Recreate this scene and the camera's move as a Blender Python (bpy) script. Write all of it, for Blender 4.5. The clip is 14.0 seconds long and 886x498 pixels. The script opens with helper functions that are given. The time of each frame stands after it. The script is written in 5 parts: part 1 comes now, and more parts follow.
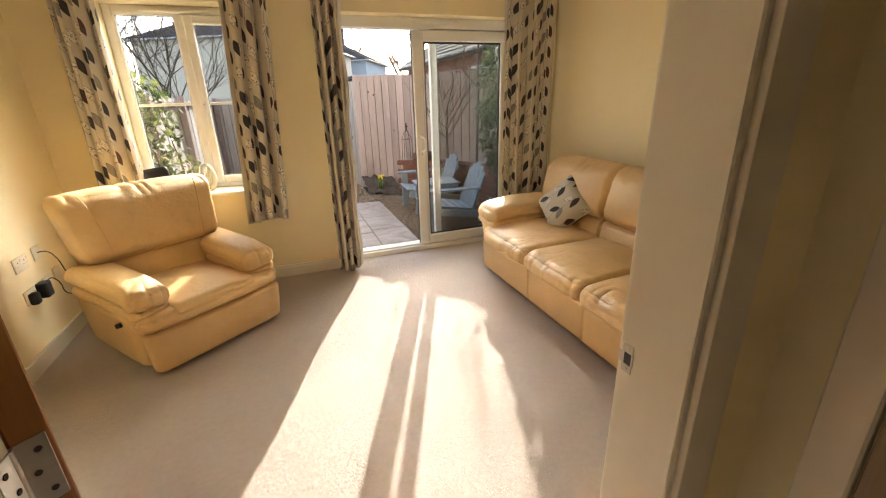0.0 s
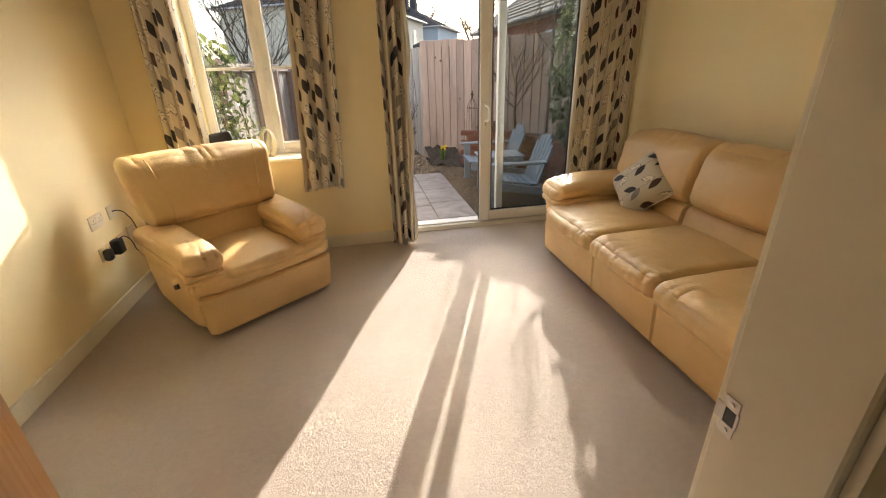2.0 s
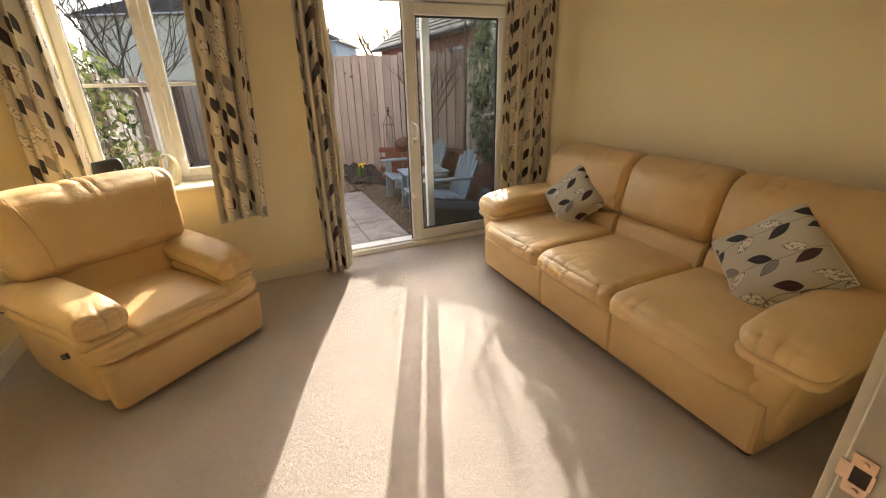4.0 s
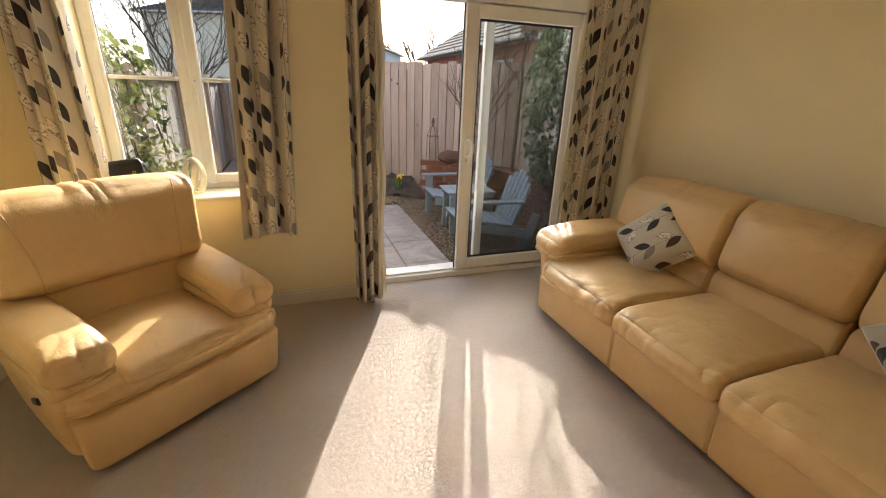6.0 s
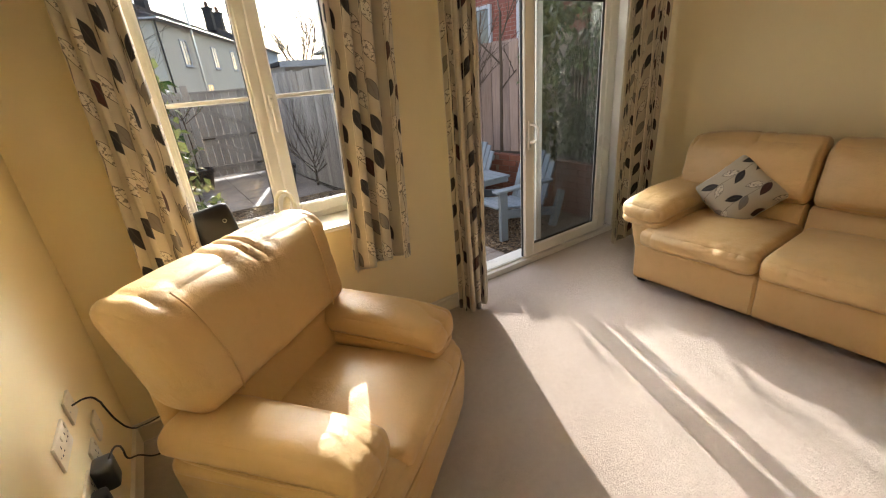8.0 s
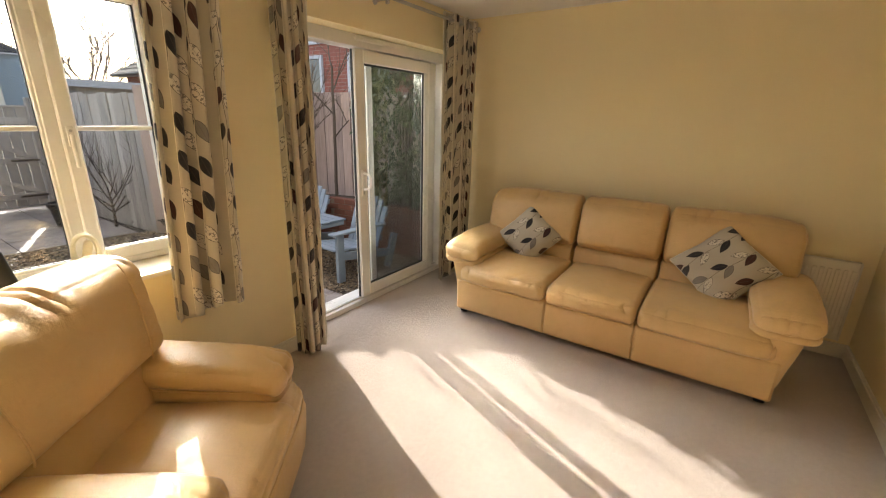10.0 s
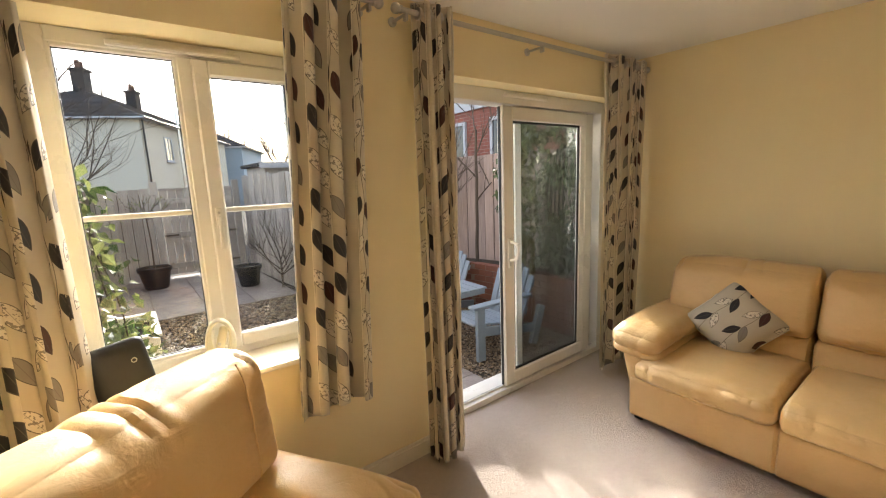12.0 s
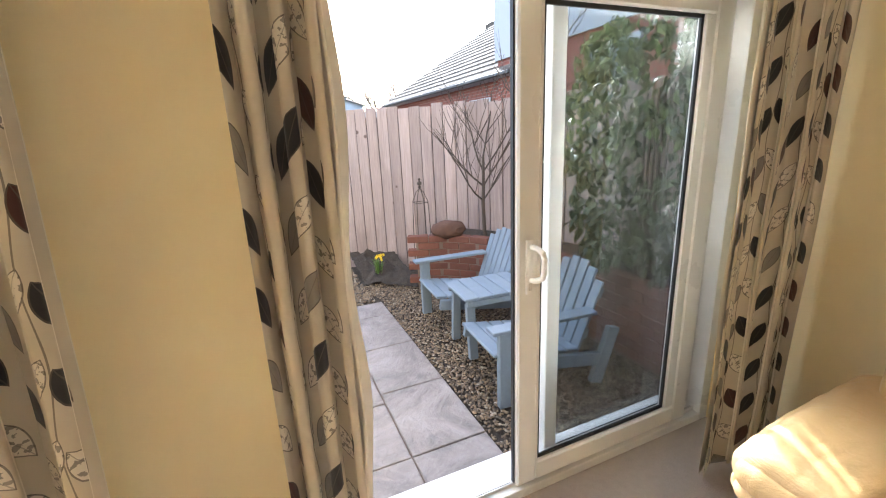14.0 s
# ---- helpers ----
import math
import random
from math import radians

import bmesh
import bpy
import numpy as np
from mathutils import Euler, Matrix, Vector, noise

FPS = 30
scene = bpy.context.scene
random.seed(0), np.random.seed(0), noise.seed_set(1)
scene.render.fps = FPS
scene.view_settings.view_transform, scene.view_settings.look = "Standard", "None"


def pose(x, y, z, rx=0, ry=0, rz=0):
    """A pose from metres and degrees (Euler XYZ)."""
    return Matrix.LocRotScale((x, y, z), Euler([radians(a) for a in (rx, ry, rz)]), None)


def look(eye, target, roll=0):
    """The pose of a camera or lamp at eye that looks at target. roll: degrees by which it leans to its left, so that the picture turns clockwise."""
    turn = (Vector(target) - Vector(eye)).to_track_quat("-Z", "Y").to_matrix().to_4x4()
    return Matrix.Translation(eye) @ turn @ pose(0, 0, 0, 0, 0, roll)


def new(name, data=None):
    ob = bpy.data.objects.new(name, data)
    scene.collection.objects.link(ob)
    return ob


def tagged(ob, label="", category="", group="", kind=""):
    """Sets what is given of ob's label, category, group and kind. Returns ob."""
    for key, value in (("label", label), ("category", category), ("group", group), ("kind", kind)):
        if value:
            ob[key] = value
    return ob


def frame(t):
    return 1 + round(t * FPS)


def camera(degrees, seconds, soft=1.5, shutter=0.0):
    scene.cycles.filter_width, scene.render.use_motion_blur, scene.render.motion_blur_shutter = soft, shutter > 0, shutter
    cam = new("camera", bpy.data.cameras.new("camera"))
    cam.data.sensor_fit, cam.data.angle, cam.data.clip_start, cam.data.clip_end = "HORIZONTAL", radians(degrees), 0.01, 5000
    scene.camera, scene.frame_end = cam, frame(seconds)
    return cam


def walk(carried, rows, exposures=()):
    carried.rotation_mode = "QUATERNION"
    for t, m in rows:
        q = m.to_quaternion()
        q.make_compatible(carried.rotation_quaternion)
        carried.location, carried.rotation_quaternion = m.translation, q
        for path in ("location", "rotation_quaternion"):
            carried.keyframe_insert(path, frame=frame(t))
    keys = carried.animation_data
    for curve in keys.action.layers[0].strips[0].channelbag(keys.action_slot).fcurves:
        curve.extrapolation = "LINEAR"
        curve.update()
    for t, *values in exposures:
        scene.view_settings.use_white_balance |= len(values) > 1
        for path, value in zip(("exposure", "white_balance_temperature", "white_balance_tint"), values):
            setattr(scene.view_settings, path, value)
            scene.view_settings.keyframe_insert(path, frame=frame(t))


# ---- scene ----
cam = camera(93.5, 14.0, soft=1.1)
PATH = [
    (0, (-0.044, 0.88, 1.47), (0.593, 2.649, 0.788), -1.7),
    (0.5, (-0.109, 0.772, 1.469), (0.377, 2.57, 0.741), -1.2),
    (1, (-0.053, 0.809, 1.463), (0.342, 2.624, 0.721), -0.6),
    (1.5, (0.04, 0.914, 1.445), (0.376, 2.73, 0.678), -0.9),
    (2, (0.059, 1.053, 1.436), (0.396, 2.857, 0.64), -1.8),
    (2.5, (0.002, 1.18, 1.453), (0.392, 2.971, 0.654), -2.4),
    (3, (-0.031, 1.248, 1.436), (0.465, 3.02, 0.651), -2.4),
    (3.5, (-0.056, 1.247, 1.443), (0.593, 2.978, 0.68), -2.2),
    (3.7, (-0.105, 1.255, 1.454), (0.614, 2.962, 0.701), -2.1),
    (5.8, (-0.014, 1.643, 1.46), (0.685, 3.375, 0.747), 2.0),
    (6, (-0.062, 1.761, 1.458), (0.566, 3.523, 0.752), 2.0),
    (6.5, (-0.336, 2.049, 1.458), (0.181, 3.881, 0.846), 0.4),
    (7, (-0.557, 2.339, 1.432), (-0.034, 4.209, 0.954), -2.5),
    (7.5, (-0.802, 2.463, 1.447), (-0.028, 4.214, 0.87), -4.6),
    (8, (-1.14, 2.486, 1.508), (-0.145, 4.042, 0.742), -5.0),
    (8.5, (-1.242, 2.408, 1.544), (-0.072, 3.835, 0.772), -2.6),
    (9, (-1.27, 2.347, 1.55), (0.076, 3.635, 0.822), -0.6),
    (9.2, (-1.272, 2.344, 1.552), (0.151, 3.55, 0.83), -0.2),
    (11.3, (-1.129, 2.54, 1.571), (0.522, 3.584, 1.142), -0.1),
    (11.5, (-1.085, 2.595, 1.558), (0.455, 3.809, 1.162), -0.7),
    (12, (-0.932, 2.774, 1.578), (0.264, 4.343, 1.244), -2.3),
    (12.5, (-0.705, 2.933, 1.551), (0.371, 4.581, 1.199), -2.4),
    (13, (-0.363, 3.141, 1.535), (0.689, 4.795, 1.139), -2.0),
    (13.5, (-0.003, 3.339, 1.516), (0.948, 5.037, 1.057), -1.8),
    (14, (0.307, 3.543, 1.533), (1.061, 5.317, 1.004), -2.7),
]
EXPOSURES = [(0.0, 2.45, 7000, 12.5), (0.7, 2.47, 7100, 12.5), (1.2, 2.45, 7150, 13.5), (2.0, 2.1, 7150, 12.5), (2.5, 1.97, 7100, 12.5),
             (3.5, 2.04, 7100, 12.5), (6.0, 2.02, 6900, 12.5), (7.0, 2.08, 6700, 12.5), (8.0, 1.93, 6750, 12.5), (9.0, 2.02, 6900, 12.5),
             (11.5, 2.31, 7050, 12.5), (12.5, 2.22, 6750, 12.5), (13.0, 2.36, 6550, 12.5), (13.5, 2.7, 6300, 12.5), (14.0, 2.86, 6000, 11.5)]
walk(cam, [(t, look(eye, target, roll)) for t, eye, target, roll in PATH], EXPOSURES)

# ---- world, sun, exposure ----
SUN_AZ, SUN_EL = 22.3, 23.5
world = bpy.data.worlds.new("sky")
scene.world = world
world.use_nodes = True
wn = world.node_tree
sky = wn.nodes.new("ShaderNodeTexSky")
sky.sky_type, sky.sun_disc = "NISHITA", False
sky.sun_elevation, sky.sun_rotation = radians(SUN_EL), radians(SUN_AZ)
sky.air_density, sky.dust_density, sky.ozone_density = 1.0, 1.2, 1.0
cloud_co = wn.nodes.new("ShaderNodeTexCoord")
cloud = wn.nodes.new("ShaderNodeTexNoise")
cloud.inputs["Scale"].default_value, cloud.inputs["Detail"].default_value, cloud.inputs["Distortion"].default_value = 4.5, 7.0, 0.6
cloud_lift = wn.nodes.new("ShaderNodeMapRange")
cloud_lift.inputs[1].default_value, cloud_lift.inputs[2].default_value = 0.44, 0.70
cloud_mix = wn.nodes.new("ShaderNodeMix")
cloud_mix.data_type = "RGBA"
wn.links.new(cloud_co.outputs["Generated"], cloud.inputs["Vector"])
wn.links.new(cloud.outputs["Fac"], cloud_lift.inputs[0])
wn.links.new(cloud_lift.outputs[0], cloud_mix.inputs[0])
wn.links.new(sky.outputs[0], cloud_mix.inputs[6])
cloud_mix.inputs[7].default_value = (5.8, 5.95, 6.2, 1.0)
wn.links.new(cloud_mix.outputs[2], wn.nodes["Background"].inputs[0])
wn.nodes["Background"].inputs[1].default_value = 0.15
sun = new("sun", bpy.data.lights.new("sun", "SUN"))
sun.data.energy, sun.data.angle, sun.data.color = 2.45, radians(0.5), (1.0, 0.99, 0.95)
to_sun = Vector((math.sin(radians(SUN_AZ)) * math.cos(radians(SUN_EL)), math.cos(radians(SUN_AZ)) * math.cos(radians(SUN_EL)), math.sin(radians(SUN_EL))))
sun.matrix_world = look(to_sun * 30, (0, 0, 0))


# ---- node helpers ----
class Net:
    def __init__(self, name):
        self.m = bpy.data.materials.new(name)
        self.m.use_nodes = True
        self.t = self.m.node_tree
        self.b = self.t.nodes["Principled BSDF"]

    def node(self, kind):
        return self.t.nodes.new(kind)

    def link(self, a, b):
        self.t.links.new(a, b)

    def put(self, sock, v):
        if isinstance(v, bpy.types.NodeSocket):
            self.link(v, sock)
        else:
            sock.default_value = v

    def math(self, op, a, b=0.0, c=0.0):
        n = self.node("ShaderNodeMath")
        n.operation = op
        for s, v in zip(n.inputs, (a, b, c)):
            self.put(s, v)
        return n.outputs[0]

    def mix(self, f, a, b):
        n = self.node("ShaderNodeMix")
        n.data_type = "RGBA"
        self.put(n.inputs[0], f)
        for s, v in ((n.inputs[6], a), (n.inputs[7], b)):
            self.put(s, v if isinstance(v, bpy.types.NodeSocket) else (*v[:3], 1.0))
        return n.outputs[2]

    def coords(self, which="Object"):
        return self.node("ShaderNodeTexCoord").outputs[which]

    def stretch(self, vec, s):
        n = self.node("ShaderNodeMapping")
        self.link(vec, n.inputs[0])
        n.inputs[3].default_value = s
        return n.outputs[0]

    def noise(self, vec, scale, detail=4.0, rough=0.55, dist=0.0):
        n = self.node("ShaderNodeTexNoise")
        self.link(vec, n.inputs["Vector"])
        n.inputs["Scale"].default_value = scale
        n.inputs["Detail"].default_value = detail
        n.inputs["Roughness"].default_value = rough
        n.inputs["Distortion"].default_value = dist
        return n.outputs["Fac"]

    def ramp(self, f, lo, hi):
        n = self.node("ShaderNodeMapRange")
        self.put(n.inputs[0], f)
        n.inputs[1].default_value, n.inputs[2].default_value = lo, hi
        return n.outputs[0]

    def bump(self, h, strength, dist=0.002, prev=None):
        n = self.node("ShaderNodeBump")
        n.inputs["Strength"].default_value = strength
        n.inputs["Distance"].default_value = dist
        self.link(h, n.inputs["Height"])
        if prev is not None:
            self.link(prev, n.inputs["Normal"])
        return n.outputs[0]


def surface(name, col, col2, rough=0.6, big=2.0, fine=60.0, amount=0.5, bump=0.2, dist=0.002, metal=0.0, stretch=(1, 1, 1), spread=0.0, coat=0.0, sheen=0.0):
    """Two-scale varied paint, plaster, timber, stone or metal."""
    n = Net(name)
    co = n.stretch(n.coords(), stretch)
    a = n.noise(co, big, 5)
    b = n.noise(co, fine, 3)
    f = n.math("MULTIPLY_ADD", a, 0.65, n.math("MULTIPLY", b, 0.35))
    f = n.math("MULTIPLY", n.ramp(f, 0.3, 0.7), amount)
    c = n.mix(f, col, col2)
    if spread:
        r = n.node("ShaderNodeObjectInfo").outputs["Random"]
        h = n.node("ShaderNodeHueSaturation")
        n.link(n.ramp(r, 0.0, 1.0), h.inputs["Value"])
        mr = n.node("ShaderNodeMapRange")
        n.link(r, mr.inputs[0])
        mr.inputs[3].default_value, mr.inputs[4].default_value = 1 - spread, 1 + spread
        n.link(mr.outputs[0], h.inputs["Value"])
        n.link(c, h.inputs["Color"])
        c = h.outputs[0]
    n.link(c, n.b.inputs["Base Color"])
    n.link(n.math("MULTIPLY_ADD", a, 0.2, rough - 0.1), n.b.inputs["Roughness"])
    n.b.inputs["Metallic"].default_value = metal
    n.b.inputs["Coat Weight"].default_value = coat
    n.b.inputs["Sheen Weight"].default_value = sheen
    if bump:
        n.link(n.bump(f if fine < 1 else b, bump, dist), n.b.inputs["Normal"])
    return n.m


WALL = surface("cream_wall_paint", (0.92, 0.785, 0.49), (0.88, 0.745, 0.455), 0.72, 0.8, 160, 0.6, 0.12, 0.001)
CEIL = surface("white_ceiling_paint", (0.90, 0.875, 0.82), (0.86, 0.84, 0.78), 0.85, 1.2, 120, 0.5, 0.1, 0.001)
GLOSS = surface("white_gloss_paint", (0.84, 0.78, 0.64), (0.78, 0.72, 0.575), 0.38, 3, 40, 0.5, 0.08, 0.001)
UPVC = surface("white_plastic_frame", (0.82, 0.79, 0.73), (0.77, 0.74, 0.68), 0.3, 4, 90, 0.4, 0.03, 0.001)
GASKET = surface("black_rubber_gasket", (0.02, 0.02, 0.02), (0.04, 0.04, 0.04), 0.6, 8, 90, 0.5, 0.1)
STEEL = surface("brushed_steel", (0.62, 0.60, 0.56), (0.45, 0.43, 0.40), 0.32, 8, 220, 0.5, 0.1, 0.0005, metal=1.0, stretch=(1, 1, 9))
BLACKP = surface("black_plastic", (0.012, 0.012, 0.013), (0.025, 0.025, 0.027), 0.4, 10, 150, 0.5, 0.15, 0.0008)
WHITEP = surface("white_switch_plastic", (0.80, 0.72, 0.54), (0.74, 0.66, 0.49), 0.35, 8, 80, 0.4, 0.02)
OAK = surface("stained_oak", (0.45, 0.20, 0.055), (0.30, 0.115, 0.028), 0.42, 2.5, 28, 0.9, 0.25, 0.001, stretch=(6, 6, 0.6))
HALLDOOR = surface("grained_painted_door", (0.33, 0.24, 0.14), (0.24, 0.17, 0.095), 0.5, 2.0, 20, 0.9, 0.5, 0.002, stretch=(9, 9, 0.55))


def leather():
    n = Net("cream_tan_leather")
    co = n.coords()
    big = n.noise(co, 3.0, 4)
    mid = n.noise(co, 17, 5, 0.6, 0.4)
    v = n.node("ShaderNodeTexVoronoi")
    v.feature = "DISTANCE_TO_EDGE"
    v.inputs["Scale"].default_value = 260
    n.link(co, v.inputs["Vector"])
    c = n.mix(n.ramp(big, 0.3, 0.7), (0.74, 0.50, 0.24), (0.67, 0.44, 0.20))
    c = n.mix(n.math("MULTIPLY", n.ramp(mid, 0.55, 0.8), 0.3), c, (0.58, 0.37, 0.16))
    n.link(c, n.b.inputs["Base Color"])
    n.link(n.math("MULTIPLY_ADD", mid, 0.22, 0.31), n.b.inputs["Roughness"])
    p = n.bump(n.ramp(v.outputs["Distance"], 0.0, 0.25), 0.12, 0.0006)
    p = n.bump(n.noise(n.stretch(co, (1.0, 1.0, 2.0)), 9, 5, 0.6, 1.2), 0.35, 0.012, p)
    p = n.bump(n.noise(n.stretch(co, (1.0, 1.0, 0.5)), 34, 4, 0.55, 2.0), 0.28, 0.004, p)
    line = n.math("ABSOLUTE", n.math("SUBTRACT", n.noise(n.stretch(co, (1.0, 1.0, 0.6)), 16, 2, 0.5, 1.4), 0.5))
    line = n.math("SUBTRACT", 1.0, n.ramp(line, 0.0, 0.035))
    line = n.math("MULTIPLY", line, n.ramp(n.noise(co, 6.5, 3), 0.46, 0.62))
    p = n.bump(line, -0.5, 0.005, p)
    n.link(p, n.b.inputs["Normal"])
    return n.m


def carpet():
    n = Net("beige_cut_pile_carpet")
    co = n.coords()
    a, b, c = n.noise(co, 1.3, 4), n.noise(co, 34, 4), n.noise(co, 420, 3, 0.7)
    f = n.math("ADD", n.math("MULTIPLY", a, 0.4), n.math("ADD", n.math("MULTIPLY", b, 0.25), n.math("MULTIPLY", c, 0.35)))
    n.link(n.mix(n.ramp(f, 0.32, 0.68), (0.43, 0.35, 0.295), (0.62, 0.525, 0.45)), n.b.inputs["Base Color"])
    n.b.inputs["Roughness"].default_value = 0.95
    n.b.inputs["Sheen Weight"].default_value = 0.25
    p = n.bump(c, 1.0, 0.005)
    p = n.bump(n.noise(co, 120, 3, 0.6), 0.7, 0.006, p)
    p = n.bump(b, 0.5, 0.009, p)
    n.link(p, n.b.inputs["Normal"])
    return n.m


def leaf_cloth(name, ground, flip=1.0, scale=1.0):
    """Cloth printed with vines of alternating lens-shaped leaves, in cloth metres (u across, v down)."""
    n = Net(name)
    un = n.node("ShaderNodeUVMap")
    un.uv_map = "cloth"
    uv = un.outputs[0]
    sp = n.node("ShaderNodeSeparateXYZ")
    n.link(uv, sp.inputs[0])
    u, v = sp.outputs[0], sp.outputs[1]
    W, H = 0.130 * scale, 0.122 * scale
    col = n.math("FLOOR", n.math("DIVIDE", u, W))
    uu = n.math("MULTIPLY", n.math("SUBTRACT", n.math("FRACT", n.math("DIVIDE", u, W)), 0.5), W)
    vv0 = n.math("ADD", v, n.math("MULTIPLY", col, 0.047 * scale))
    layers = []
    for side in (-1.0, 1.0):
        vs = n.math("ADD", vv0, 0.0 if side < 0 else H * 0.17)
        row = n.math("FLOOR", n.math("DIVIDE", vs, H))
        vv = n.math("MULTIPLY", n.math("SUBTRACT", n.math("FRACT", n.math("DIVIDE", vs, H)), 0.5), H)
        seed = n.node("ShaderNodeCombineXYZ")
        n.link(col, seed.inputs[0]), n.link(row, seed.inputs[1])
        seed.inputs[2].default_value = side * 3.7
        wn_ = n.node("ShaderNodeTexWhiteNoise")
        n.link(seed.outputs[0], wn_.inputs["Vector"])
        rnd = wn_.outputs["Value"]
        ang = n.math("MULTIPLY", n.math("MULTIPLY_ADD", rnd, 0.22, 0.32), side * flip)
        cs, sn = n.math("COSINE", ang), n.math("SINE", ang)
        du = n.math("SUBTRACT", uu, side * 0.024 * scale)
        x = n.math("SUBTRACT", n.math("MULTIPLY", du, cs), n.math("MULTIPLY", vv, sn))
        y = n.math("ADD", n.math("MULTIPLY", du, sn), n.math("MULTIPLY", vv, cs))
        L = 0.045 * scale
        q = n.math("DIVIDE", y, L)
        edge = n.math("MULTIPLY", n.math("SUBTRACT", 1.0, n.math("MULTIPLY", q, q)), n.math("MULTIPLY_ADD", q, -0.004 * scale, 0.0185 * scale))
        d = n.math("SUBTRACT", edge, n.math("ABSOLUTE", x))
        layers.append((d, rnd, x, wn_.outputs["Color"]))
    co = n.coords()
    weave = n.noise(uv, 900, 2)
    c = n.mix(n.ramp(n.noise(co, 5, 3), 0.3, 0.7), ground, tuple(k * 0.9 for k in ground))
    wob = n.math("MULTIPLY", n.math("SINE", n.math("MULTIPLY", v, 26.0 / scale)), 0.005 * scale)
    stem = n.math("LESS_THAN", n.math("ABSOLUTE", n.math("SUBTRACT", uu, wob)), 0.0012 * scale)
    c = n.mix(n.math("MULTIPLY", stem, 0.75), c, (0.10, 0.08, 0.06))
    for d, rnd, x, colr in layers:
        inside = n.math("GREATER_THAN", d, 0.0)
        rim = n.math("MULTIPLY", inside, n.math("LESS_THAN", d, 0.0022 * scale))
        dark = n.math("LESS_THAN", rnd, 0.42)
        brown = n.math("LESS_THAN", rnd, 0.10)
        pale = n.math("GREATER_THAN", rnd, 0.60)
        fill = n.mix(pale, (0.24, 0.22, 0.19), (0.70, 0.64, 0.53))
        fill = n.mix(n.math("MULTIPLY", pale, n.math("GREATER_THAN", n.noise(uv, 95 / scale, 2), 0.56)), fill, (0.27, 0.24, 0.20))
        fill = n.mix(dark, fill, (0.022, 0.020, 0.022))
        fill = n.mix(brown, fill, (0.06, 0.017, 0.012))
        c = n.mix(inside, c, fill)
        c = n.mix(n.math("MULTIPLY", rim, 0.8), c, (0.09, 0.07, 0.055))
        vein = n.math("MULTIPLY", inside, n.math("LESS_THAN", n.math("ABSOLUTE", x), 0.0007 * scale))
        c = n.mix(n.math("MULTIPLY", vein, 0.5), c, (0.12, 0.10, 0.08))
    n.link(c, n.b.inputs["Base Color"])
    n.b.inputs["Roughness"].default_value = 0.8
    n.b.inputs["Sheen Weight"].default_value = 0.2
    n.link(n.bump(weave, 0.25, 0.0008), n.b.inputs["Normal"])
    return n.m


def glass():
    n = Net("window_glass")
    n.b.inputs["Transmission Weight"].default_value = 1.0
    n.b.inputs["Roughness"].default_value = 0.0
    n.b.inputs["IOR"].default_value = 1.45
    n.b.inputs["Base Color"].default_value = (0.77, 0.80, 0.80, 1)
    return n.m


LEATHER, CARPET, GLASS = leather(), carpet(), glass()
CLOTH = leaf_cloth("leaf_print_curtain", (0.62, 0.55, 0.425), scale=1.38)
CUSHION = leaf_cloth("leaf_print_cushion", (0.55, 0.49, 0.385), scale=1.25)
LINING = surface("ivory_curtain_lining", (0.80, 0.74, 0.62), (0.74, 0.68, 0.56), 0.85, 3, 300, 0.5, 0.2, 0.0006)


def weathered(name, col, col2, knot):
    """Sawn timber with long grain, knots, streaks and board-to-board differences."""
    n = Net(name)
    co = n.coords()
    info = n.node("ShaderNodeObjectInfo")
    off = n.node("ShaderNodeVectorMath")
    n.link(co, off.inputs[0]), n.link(info.outputs["Location"], off.inputs[1])
    vec = off.outputs[0]
    grain = n.noise(n.stretch(vec, (9, 9, 0.7)), 9, 6, 0.65, 0.6)
    stain = n.noise(n.stretch(vec, (2, 2, 0.8)), 2.2, 5, 0.6, 0.4)
    v = n.node("ShaderNodeTexVoronoi")
    n.link(n.stretch(vec, (1, 1, 1.9)), v.inputs["Vector"])
    v.inputs["Scale"].default_value = 3.4
    kn = n.ramp(v.outputs["Distance"], 0.085, 0.045)
    c = n.mix(n.ramp(grain, 0.3, 0.7), col, col2)
    c = n.mix(n.math("MULTIPLY", n.ramp(stain, 0.48, 0.72), 0.45), c, tuple(k * 0.55 for k in col2))
    c = n.mix(n.math("MULTIPLY", kn, 0.8), c, knot)
    h = n.node("ShaderNodeHueSaturation")
    mr = n.node("ShaderNodeMapRange")
    n.link(info.outputs["Random"], mr.inputs[0])
    mr.inputs[3].default_value, mr.inputs[4].default_value = 0.78, 1.18
    n.link(mr.outputs[0], h.inputs["Value"])
    n.link(c, h.inputs["Color"])
    n.link(h.outputs[0], n.b.inputs["Base Color"])
    n.b.inputs["Roughness"].default_value = 0.88
    n.link(n.bump(grain, 0.5, 0.003), n.b.inputs["Normal"])
    return n.m


def riven():
    n = Net("riven_paving_slab")
    co = n.coords()
    a, b = n.noise(co, 2.4, 7, 0.62, 1.6), n.noise(co, 14, 6, 0.65, 0.8)
    c = n.mix(n.ramp(a, 0.35, 0.66), (0.27, 0.225, 0.205), (0.14, 0.114, 0.104))
    c = n.mix(n.math("MULTIPLY", n.ramp(b, 0.5, 0.75), 0.5), c, (0.34, 0.30, 0.27))
    n.link(c, n.b.inputs["Base Color"])
    n.link(n.math("MULTIPLY_ADD", b, 0.35, 0.32), n.b.inputs["Roughness"])
    p = n.bump(a, 0.8, 0.03)
    n.link(n.bump(b, 0.8, 0.012, p), n.b.inputs["Normal"])
    return n.m


